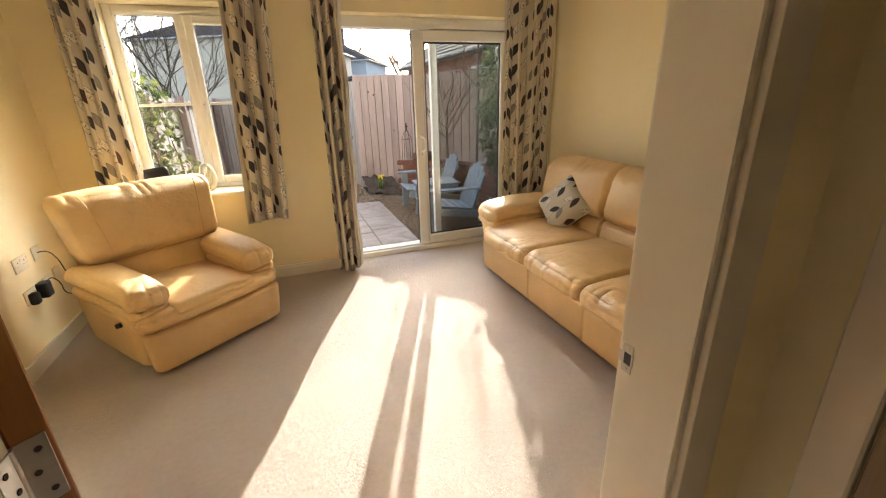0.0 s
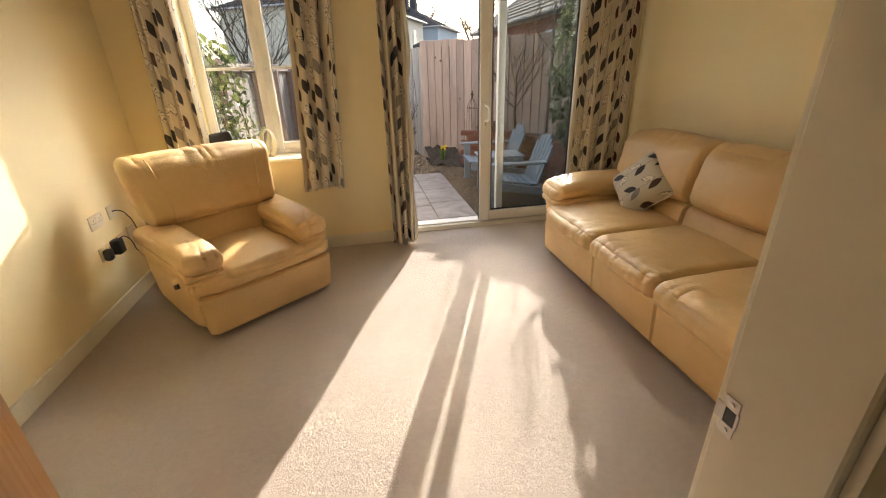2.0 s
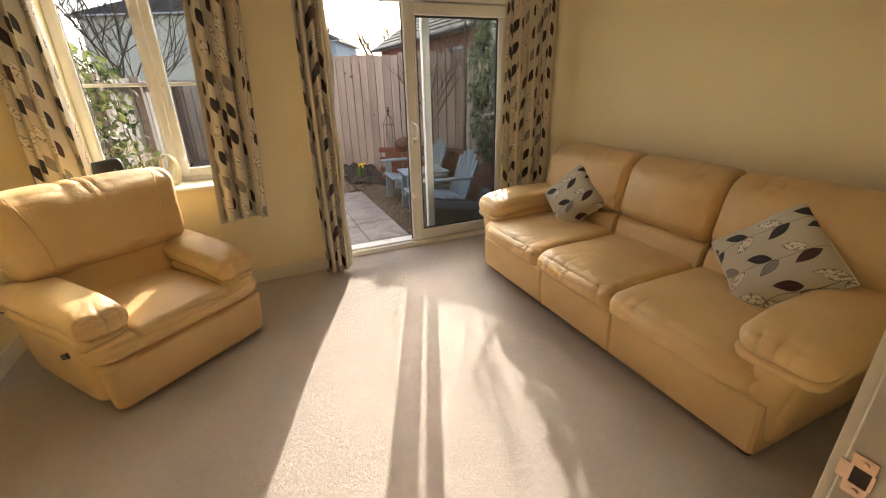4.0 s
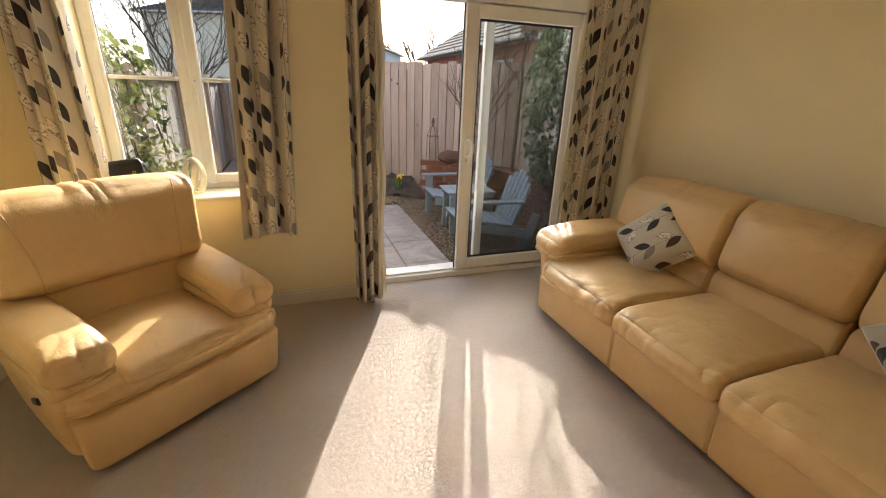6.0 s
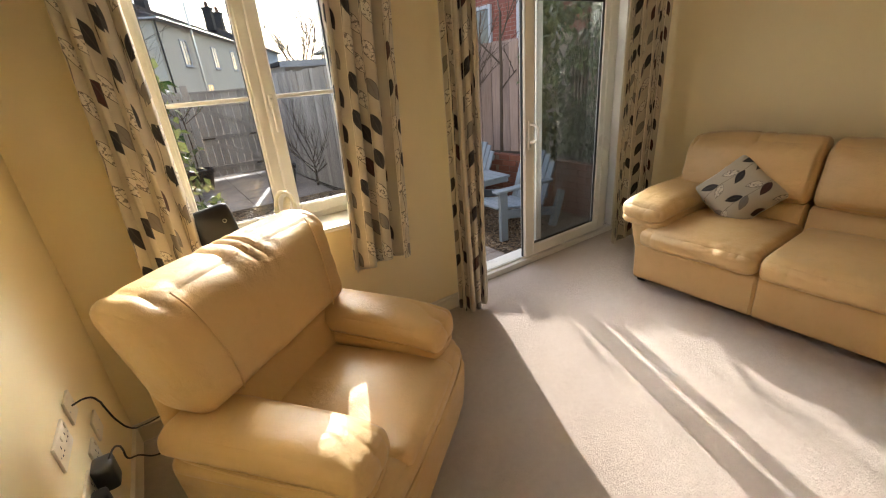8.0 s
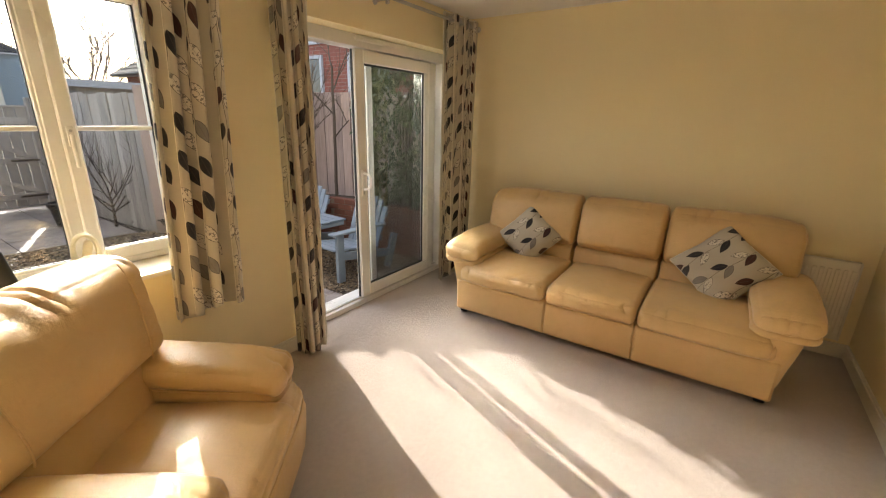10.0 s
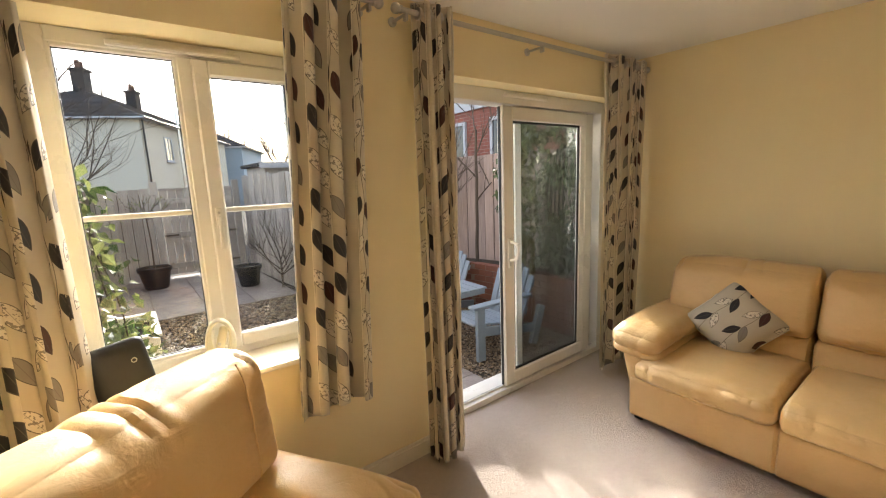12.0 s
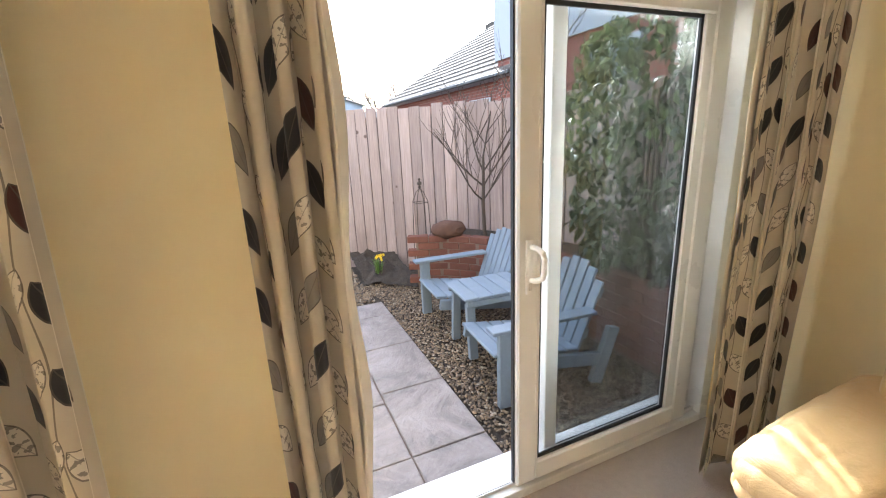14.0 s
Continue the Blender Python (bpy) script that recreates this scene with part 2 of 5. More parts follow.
BOARD = weathered("weathered_fence_board", (0.39, 0.305, 0.28), (0.27, 0.205, 0.185), (0.07, 0.04, 0.03))
GREYBOARD = weathered("greyed_gate_board", (0.44, 0.40, 0.37), (0.31, 0.275, 0.25), (0.07, 0.05, 0.04))
SLAB = riven()
EARTH = surface("dark_bark_soil", (0.030, 0.022, 0.016), (0.07, 0.052, 0.038), 0.95, 9, 70, 0.9, 1.0, 0.02)
BLUE = surface("duck_egg_blue_paint", (0.175, 0.215, 0.265), (0.125, 0.155, 0.195), 0.55, 5, 50, 0.7, 0.25, 0.001)
BRICK = surface("red_brick", (0.17, 0.062, 0.038), (0.11, 0.042, 0.03), 0.85, 5, 60, 0.8, 0.5, 0.003, spread=0.2)
MORTAR = surface("lime_mortar", (0.17, 0.12, 0.09), (0.12, 0.085, 0.065), 0.9, 6, 80, 0.6, 0.4, 0.002)
RENDER = surface("cream_render", (0.50, 0.465, 0.40), (0.43, 0.395, 0.33), 0.9, 0.6, 40, 0.7, 0.4, 0.004)
RENDERW = surface("white_render", (0.42, 0.43, 0.45), (0.36, 0.37, 0.39), 0.9, 0.7, 40, 0.6, 0.4, 0.004)
SLATE = surface("dark_roof_slate", (0.022, 0.022, 0.025), (0.045, 0.043, 0.046), 0.8, 1.5, 9, 0.8, 0.4, 0.01, spread=0.2)
TILE = surface("grey_brown_roof_tile", (0.11, 0.095, 0.08), (0.07, 0.06, 0.05), 0.95, 1.5, 12, 0.8, 0.4, 0.01, spread=0.15)
IRON = surface("rusty_dark_iron", (0.035, 0.028, 0.024), (0.075, 0.045, 0.03), 0.7, 12, 90, 0.7, 0.3, 0.001)
BARK = surface("grey_brown_bark", (0.05, 0.036, 0.028), (0.10, 0.075, 0.058), 0.9, 8, 60, 0.8, 0.8, 0.004, stretch=(1, 1, 0.3))


def brickwork():
    n = Net("red_brickwork")
    t = n.node("ShaderNodeTexBrick")
    co = n.coords()
    n.link(co, t.inputs["Vector"])
    t.inputs["Color1"].default_value, t.inputs["Color2"].default_value = (0.26, 0.075, 0.045, 1), (0.17, 0.05, 0.035, 1)
    t.inputs["Mortar"].default_value = (0.30, 0.24, 0.20, 1)
    t.inputs["Scale"].default_value, t.inputs["Mortar Size"].default_value = 1.0, 0.006
    t.inputs["Brick Width"].default_value, t.inputs["Row Height"].default_value = 0.225, 0.075
    sx = n.node("ShaderNodeSeparateXYZ")
    n.link(co, sx.inputs[0])
    cb = n.node("ShaderNodeCombineXYZ")
    n.link(n.math("ADD", sx.outputs[0], sx.outputs[1]), cb.inputs[0])
    n.link(sx.outputs[2], cb.inputs[1])
    n.link(cb.outputs[0], t.inputs["Vector"])
    n.link(n.mix(n.ramp(n.noise(co, 0.8, 4), 0.35, 0.7), t.outputs["Color"], (0.20, 0.07, 0.05)), n.b.inputs["Base Color"])
    n.b.inputs["Roughness"].default_value = 0.9
    return n.m


def foliage(name, a, b, rough=0.4):
    n = Net(name)
    r = n.node("ShaderNodeNewGeometry").outputs["Random Per Island"]
    n.link(n.mix(r, a, b), n.b.inputs["Base Color"])
    n.b.inputs["Roughness"].default_value = rough
    n.b.inputs["Subsurface Weight"].default_value = 0.0
    tr = n.node("ShaderNodeBsdfTranslucent")
    n.link(n.mix(r, tuple(k * 1.6 for k in a), tuple(k * 1.6 for k in b)), tr.inputs[0])
    ms = n.node("ShaderNodeMixShader")
    ms.inputs[0].default_value = 0.35
    n.link(n.b.outputs[0], ms.inputs[1])
    n.link(tr.outputs[0], ms.inputs[2])
    n.link(ms.outputs[0], n.t.nodes["Material Output"].inputs[0])
    return n.m


def pebbles():
    n = Net("mixed_gravel")
    r = n.node("ShaderNodeNewGeometry").outputs["Random Per Island"]
    c = n.node("ShaderNodeValToRGB")
    e = c.color_ramp.elements
    e[0].color, e[1].color = (0.06, 0.04, 0.026, 1), (0.34, 0.29, 0.23, 1)
    for p, k in ((0.3, (0.20, 0.135, 0.08, 1)), (0.55, (0.11, 0.085, 0.065, 1)), (0.8, (0.27, 0.185, 0.11, 1))):
        c.color_ramp.elements.new(p).color = k
    n.link(r, c.inputs[0])
    n.link(c.outputs[0], n.b.inputs["Base Color"])
    n.b.inputs["Roughness"].default_value = 0.6
    return n.m


BRICKWORK, GRAVEL = brickwork(), pebbles()
IVY = foliage("variegated_ivy_leaf", (0.014, 0.034, 0.008), (0.19, 0.21, 0.075))
LAUREL = foliage("dull_evergreen_leaf", (0.03, 0.05, 0.018), (0.085, 0.105, 0.05))
PETAL = foliage("yellow_petal", (0.75, 0.55, 0.03), (0.85, 0.68, 0.06))
GRASSY = foliage("green_blade", (0.08, 0.16, 0.03), (0.16, 0.25, 0.06))
BLUEWALL = surface("pale_blue_render", (0.28, 0.33, 0.38), (0.24, 0.29, 0.34), 0.9, 0.6, 40, 0.6, 0.3, 0.004)
DARKPANE = surface("dark_window_pane", (0.03, 0.035, 0.045), (0.06, 0.065, 0.075), 0.12, 1.5, 20, 0.5, 0.0)
TERRA = surface("rough_brown_stone", (0.11, 0.052, 0.034), (0.06, 0.032, 0.022), 0.9, 12, 70, 0.8, 0.8, 0.01)
IVORYC = surface("ivory_ceramic", (0.74, 0.69, 0.52), (0.66, 0.60, 0.42), 0.3, 6, 60, 0.6, 0.1)

for dull in (TILE, SLATE, RENDER, RENDERW, BOARD, GREYBOARD):
    dull.node_tree.nodes["Principled BSDF"].inputs["Specular IOR Level"].default_value = 0.15


# ---- mesh helpers ----
def box(bm, x0, x1, y0, y1, z0, z1, bevel=0.0, seg=1, m=None):
    vs = [bm.verts.new((x, y, z)) for x in (x0, x1) for y in (y0, y1) for z in (z0, z1)]
    fs = [bm.faces.new([vs[i] for i in q]) for q in ((0, 1, 3, 2), (4, 6, 7, 5), (0, 4, 5, 1), (2, 3, 7, 6), (0, 2, 6, 4), (1, 5, 7, 3))]
    if bevel:
        es = list({e for f in fs for e in f.edges})
        r = bmesh.ops.bevel(bm, geom=es, offset=bevel, segments=seg, affect="EDGES", profile=0.5)
        vs = list({v for f in r["faces"] for v in f.verts} | {v for v in vs if v.is_valid})
    if m is not None:
        bmesh.ops.transform(bm, matrix=m, verts=vs)
    return vs


def tube(bm, a, b, r0, r1=None, seg=10):
    a, b = Vector(a), Vector(b)
    r1 = r0 if r1 is None else r1
    q = (b - a).to_track_quat("Z", "Y").to_matrix().to_4x4()
    bmesh.ops.create_cone(bm, cap_ends=True, segments=seg, radius1=r0, radius2=r1, depth=(b - a).length, matrix=Matrix.Translation((a + b) / 2) @ q)


def sweep(bm, pts, r, seg=6, r_end=None):
    """A round rod along points."""
    pts = [Vector(p) for p in pts]
    rings = []
    side = Vector((0.3, 0.5, 0.81))
    for i, p in enumerate(pts):
        d = (pts[min(i + 1, len(pts) - 1)] - pts[max(i - 1, 0)]).normalized()
        s = d.cross(side)
        s = (s if s.length > 1e-3 else d.cross(Vector((1, 0, 0)))).normalized()
        w = d.cross(s)
        k = r if r_end is None else r + (r_end - r) * i / max(1, len(pts) - 1)
        rings.append([bm.verts.new(p + k * (math.cos(2 * math.pi * j / seg) * s + math.sin(2 * math.pi * j / seg) * w)) for j in range(seg)])
    for a, b in zip(rings, rings[1:]):
        for j in range(seg):
            bm.faces.new((a[j], a[(j + 1) % seg], b[(j + 1) % seg], b[j]))
    bm.faces.new(rings[0][::-1]), bm.faces.new(rings[-1])


def puff(size, r, n=12, bulge=(0, 0, 0), crease=0.0, seed=0.0, shape=None, bm=None, m=None):
    """A soft rounded block: corners of radius r, swelling faces and gathered creases near its edges."""
    out = bm if bm is not None else bmesh.new()
    part_bm = bmesh.new()
    bmesh.ops.create_cube(part_bm, size=2.0)
    bmesh.ops.subdivide_edges(part_bm, edges=part_bm.edges[:], cuts=n, use_grid_fill=True)
    h = Vector(size) / 2
    rv = Vector([min(a, k) for a, k in zip(r if isinstance(r, tuple) else (r, r, r), h)])
    for v in part_bm.verts:
        p = Vector([math.sin(c * math.pi / 2) * 0.6 + c * 0.4 for c in v.co])
        q = Vector([a * b for a, b in zip(p, h)])
        c = Vector([max(-k + g, min(k - g, a)) for a, k, g in zip(q, h, rv)])
        d = Vector([(a - b) / g for a, b, g in zip(q, c, rv)])
        out_n = d.normalized() if d.length > 1e-9 else Vector((0, 0, 1))
        w = c + Vector([a * g for a, g in zip(out_n, rv)])
        for i in range(3):
            j, k = (i + 1) % 3, (i + 2) % 3
            w[i] += bulge[i] * p[i] * (1 - p[j] ** 2) * (1 - p[k] ** 2)
        if crease:
            e = max(abs(p.x), abs(p.y)) ** 4
            k = noise.noise(Vector((w.x * 22 + seed, w.y * 22, w.z * 9))) * e + 0.6 * noise.noise(Vector((w.x * 9 + seed, w.y * 9, w.z * 6)))
            w += out_n * crease * k
        v.co = shape(w, p) if shape else w
    if m is not None:
        bmesh.ops.transform(part_bm, matrix=m, verts=part_bm.verts)
    me = bpy.data.meshes.new("tmp")
    part_bm.to_mesh(me)
    part_bm.free()
    out.from_mesh(me)
    bpy.data.meshes.remove(me)
    return out


def mesh_of(name, bm, material, smooth=None):
    bmesh.ops.recalc_face_normals(bm, faces=bm.faces)
    me = bpy.data.meshes.new(name)
    bm.to_mesh(me)
    bm.free()
    me.materials.append(material)
    if smooth is None or smooth:
        me.shade_smooth()
        me.set_sharp_from_angle(angle=radians(smooth or 34))
    return me


def part(name, bm, material, parent=None, label="", smooth=None, m=None):
    """One mesh object, under a thing or a part."""
    ob = new(name, mesh_of(name, bm, material, smooth))
    if parent is not None:
        ob.parent = parent
    if m is not None:
        ob.matrix_basis = m
    return tagged(ob, label)


def thing(name, label, category, m=None, group="", kind=""):
    ob = new(name)
    ob.empty_display_size = 0.1
    if m is not None:
        ob.matrix_basis = m
    return tagged(ob, label, category, group, kind)


def bx(*a, **k):
    bm = bmesh.new()
    box(bm, *a, **k)
    return bm


# ---- room shell ----
XL, XR, YB, YF, YO, ZC = -1.60, 2.50, 4.62, 1.42, 4.92, 2.45
YH = 1.28
WX0, WX1, WZ0, WZ1 = -1.123, -0.195, 0.785, 2.16
DX0, DX1, DZ1 = 0.40, 2.32, 2.13
JX0, JX1, JZ = -0.434, 0.548, 2.03


def slab_object(name, label, mat, boxes, category="wall"):
    bm = bmesh.new()
    for b in boxes:
        box(bm, *b)
    return tagged(part(name, bm, mat), label, category, kind="structure")


slab_object("wall_north", "cream painted wall with a window and a patio door opening", WALL, [
    (XL - 0.3, WX0, YB, YO, 0, ZC), (WX0, WX1, YB, YO, 0, WZ0), (WX0, WX1, YB, YO, WZ1, ZC), (WX1, DX0, YB, YO, 0, ZC),
    (DX0, DX1, YB, YO, DZ1, ZC), (DX1, XR + 0.3, YB, YO, 0, ZC)])
slab_object("wall_west", "cream painted side wall with sockets low down", WALL, [(XL - 0.2, XL, YF, YB, 0, ZC)])
slab_object("wall_east", "plain cream painted side wall behind the sofa", WALL, [(XR, XR + 0.2, YF - 0.2, YB, 0, ZC)])
slab_object("wall_south", "cream painted wall with the doorway from the hall", WALL, [
    (XL - 0.2, JX0, YH, YF, 0, ZC), (JX1, XR + 0.2, YH, YF, 0, ZC), (JX0, JX1, YH, YF, JZ, ZC)])
slab_object("floor", "beige cut-pile fitted carpet", CARPET, [(XL - 0.2, XR + 0.2, -1.3, YO - 0.02, -0.15, 0)], "floor")
slab_object("ceiling", "plain white painted ceiling", CEIL, [(XL - 0.3, XR + 0.3, -1.5, YO, ZC, ZC + 0.2)], "ceiling")
HX0, HX1, HY = -0.80, 0.74, -1.1
slab_object("wall_hall_west", "dim cream hall wall", WALL, [(HX0 - 0.15, HX0, HY, YH, 0, ZC)])
slab_object("wall_hall_east", "dim cream hall wall", WALL, [(HX1, HX1 + 0.15, HY, YH, 0, ZC)])
slab_object("wall_hall_south", "dim cream hall end wall", WALL, [(HX0 - 0.15, HX1 + 0.15, HY - 0.15, HY, 0, ZC)])


def baseboards():
    runs = [("north", (XL, DX0 - 0.02, YB - 0.016, YB)), ("north", (DX1 + 0.02, XR, YB - 0.016, YB)), ("west", (XL, XL + 0.016, YF, YB - 0.016)),
            ("east", (XR - 0.016, XR, YF, YB - 0.016)), ("south", (JX1 + 0.07, XR - 0.016, YF, YF + 0.016)), ("south", (XL + 0.016, JX0 - 0.07, YF, YF + 0.016))]
    for _, (x0, x1, y0, y1) in runs:
        bm = bmesh.new()
        box(bm, x0, x1, y0, y1, 0, 0.085)
        dx, dy = (0, 0.007) if x1 - x0 > y1 - y0 else (0.007, 0)
        inward = [(x0, x1, y0 + (dy if y0 < YB - 0.5 and y0 > 2 or y0 > 4 else 0), y1 - (dy if y0 < 2 else 0), 0.085, 0.102)]
        for b in inward:
            box(bm, *b)
        tagged(part("baseboard", bm, GLOSS), "cream gloss painted baseboard along the wall", "baseboard", kind="structure")


baseboards()


# ---- doorway from the hall ----
def doorway():
    d = thing("door_frame", "cream painted doorway lining with architraves and a steel strike plate", "door frame", kind="structure")
    for x0, x1, s in ((JX0, JX0 + 0.03, 1), (JX1 - 0.03, JX1, -1)):
        part("jamb", bx(x0, x1, YH - 0.004, YF + 0.004, 0, JZ - 0.03, 0.003), GLOSS, d)
        for y0, y1 in ((YF + 0.004, YF + 0.02), (YH - 0.02, YH - 0.004)):
            bm = bmesh.new()
            a0, a1 = (JX0 - 0.055, JX0 + 0.018) if s > 0 else (JX1 - 0.018, JX1 + 0.055)
            box(bm, a0, a1, y0, y1, 0, JZ + 0.05, 0.004, 2)
            part("architrave", bm, GLOSS, d)
    part("head", bx(JX0 + 0.03, JX1 - 0.03, YH - 0.004, YF + 0.004, JZ - 0.03, JZ, 0.003), GLOSS, d)
    for y0, y1 in ((YF + 0.004, YF + 0.02), (YH - 0.02, YH - 0.004)):
        part("architrave", bx(JX0 + 0.018, JX1 - 0.018, y0, y1, JZ - 0.018, JZ + 0.05, 0.004), GLOSS, d)
    xj = JX1 - 0.03
    plate = bmesh.new()
    box(plate, xj - 0.002, xj + 0.001, YF - 0.028, YF - 0.004, 0.955, 0.972)
    box(plate, xj - 0.002, xj + 0.001, YF - 0.028, YF - 0.004, 0.998, 1.016)
    box(plate, xj - 0.002, xj + 0.001, YF - 0.008, YF + 0.006, 0.972, 0.998)
    box(plate, xj - 0.002, xj + 0.001, YF - 0.030, YF - 0.026, 0.972, 0.998)
    p = part("strike_plate", plate, STEEL, d, "brushed steel strike plate")
    part("latch_hole", bx(xj - 0.0012, xj + 0.002, YF - 0.026, YF - 0.008, 0.972, 0.998), BLACKP, p)
    for z in (0.963, 1.007):
        bm = bmesh.new()
        tube(bm, (xj - 0.004, YF - 0.017, z), (xj, YF - 0.017, z), 0.0036)
        part("screw", bm, STEEL, p)


doorway()


def open_door():
    hx, hy = JX0 + 0.030, YF + 0.004
    d = thing("door_1", "stained oak door standing open into the room on steel hinges", "door", pose(hx, hy, 0, 0, 0, 130), kind="structure")
    part("leaf", bx(0.004, 0.90, -0.040, 0.0, 0.008, 1.985, 0.002), OAK, d)
    for z in (0.22, 0.99, 1.76):
        h = bmesh.new()
        tube(h, (0, 0.004, z), (0, 0.004, z + 0.1), 0.0065, seg=12)
        for k in (0.02, 0.04, 0.06, 0.08):
            tube(h, (0, 0.004, z + k - 0.0006), (0, 0.004, z + k + 0.0006), 0.0069, seg=12)
        k = part("hinge", h, STEEL, d, "brushed steel butt hinge")
        part("door_plate", bx(0.0018, 0.0046, -0.034, -0.001, z, z + 0.1, 0.0008), STEEL, k)
        for zz in (0.018, 0.05, 0.082):
            bm = bmesh.new()
            tube(bm, (0.0012, -0.022 + (0.008 if zz == 0.05 else 0), z + zz), (0.003, -0.022 + (0.008 if zz == 0.05 else 0), z + zz), 0.0042)
            part("screw", bm, IRON, k)
    f = thing("hinge_plate", "steel hinge leaf screwed to the doorway lining", "hinge", kind="structure")
    for z in (0.22, 0.99, 1.76):
        q = part("plate", bx(hx - 0.001, hx + 0.0016, YF - 0.032, YF + 0.002, z, z + 0.1, 0.0006), STEEL, f)
        for zz in (0.018, 0.05, 0.082):
            bm = bmesh.new()
            yy = YF - 0.02 + (0.008 if zz == 0.05 else 0)
            tube(bm, (hx, yy, z + zz), (hx + 0.0026, yy, z + zz), 0.0042)
            part("screw", bm, IRON, q)


open_door()


def hall_door(name, x, face, y0, y1):
    s = 1 if face > 0 else -1
    d = thing(name, "wood-grained painted hall door in its painted frame", "door", kind="structure")
    part("leaf", bx(min(x, x + s * 0.012), max(x, x + s * 0.012), y0, y1, 0.01, 1.98, 0.002), HALLDOOR, d)
    for a, b in ((y0 - 0.075, y0 - 0.004), (y1 + 0.004, y1 + 0.075)):
        part("architrave", bx(min(x, x + s * 0.02), max(x, x + s * 0.02), a, b, 0, 2.05, 0.004), GLOSS, d)
    part("architrave", bx(min(x, x + s * 0.02), max(x, x + s * 0.02), y0 - 0.004, y1 + 0.004, 1.99, 2.05, 0.004), GLOSS, d)


hall_door("door_2", HX1, -1, 0.36, 1.12)
hall_door("door_3", HX0, 1, 0.36, 1.12)


# ---- window ----
def ring(bm, x0, x1, z0, z1, w, y0, y1, bevel=0.004):
    """A rectangular frame of bars of width w, in the xz plane."""
    box(bm, x0, x0 + w, y0, y1, z0, z1, bevel)
    box(bm, x1 - w, x1, y0, y1, z0, z1, bevel)
    box(bm, x0 + w, x1 - w, y0, y1, z1 - w, z1, bevel)
    box(bm, x0 + w, x1 - w, y0, y1, z0, z0 + w, bevel)


def pane(parent, x0, x1, z0, z1, y, seal=0.004):
    g = part("pane", bx(x0, x1, y - 0.003, y + 0.003, z0, z1), GLASS, parent, smooth=0)
    g.visible_shadow = False
    k = bmesh.new()
    ring(k, x0, x1, z0, z1, seal, y - 0.014, y - 0.004, 0)
    part("gasket", k, GASKET, parent)
    return g


def window():
    w = thing("window_1", "white plastic casement window with a glazing bar", "window", kind="structure")
    f = bmesh.new()
    ring(f, WX0, WX1, WZ0 + 0.025, WZ1, 0.055, 4.83, 4.90)
    box(f, -0.678, -0.618, 4.83, 4.90, WZ0 + 0.08, WZ1 - 0.055, 0.004)
    part("window_frame", f, UPVC, w)
    g = bmesh.new()
    ring(g, WX0 + 0.05, -0.673, WZ0 + 0.075, WZ1 - 0.05, 0.018, 4.836, 4.87)
    part("fixed_bead", g, UPVC, w)
    pane(w, -1.056, -0.690, 0.877, 2.093, 4.865)
    c = bmesh.new()
    ring(c, -0.628, WX1 + 0.008, WZ0 + 0.06, WZ1 - 0.06, 0.060, 4.812, 4.862, 0.006)
    ring(c, -0.575, WX1 - 0.045, WZ0 + 0.113, WZ1 - 0.113, 0.010, 4.820, 4.848, 0.003)
    cs = part("casement", c, UPVC, w)
    pane(cs, -0.567, -0.253, 0.906, 2.038, 4.85)
    part("glazing_bar", bx(-1.053, -0.693, 4.850, 4.882, 1.467, 1.489, 0.004), UPVC, w)
    part("glazing_bar", bx(-0.567, -0.253, 4.838, 4.862, 1.467, 1.489, 0.004), UPVC, w)
    h = bmesh.new()
    box(h, -0.612, -0.588, 4.798, 4.812, 1.40, 1.49, 0.004, 2)
    box(h, -0.608, -0.592, 4.778, 4.800, 1.31, 1.455, 0.006, 2)
    hd = part("handle", h, UPVC, w)
    kb = bmesh.new()
    tube(kb, (-0.600, 4.799, 1.470), (-0.600, 4.792, 1.470), 0.006)
    part("lock_button", kb, STEEL, hd)
    v = bmesh.new()
    box(v, -0.90, -0.44, 4.805, 4.830, 2.112, 2.134, 0.004, 2)
    box(v, -0.88, -0.46, 4.800, 4.806, 2.118, 2.122)
    part("trickle_vent", v, UPVC, w)
    sl = bmesh.new()
    box(sl, WX0 - 0.03, WX1 + 0.03, YB - 0.045, YB + 0.001, WZ0, WZ0 + 0.025, 0.008, 3)
    box(sl, WX0 + 0.001, WX1 - 0.001, YB - 0.01, 4.84, WZ0, WZ0 + 0.025)
    part("window_sill", sl, GLOSS, w)


window()


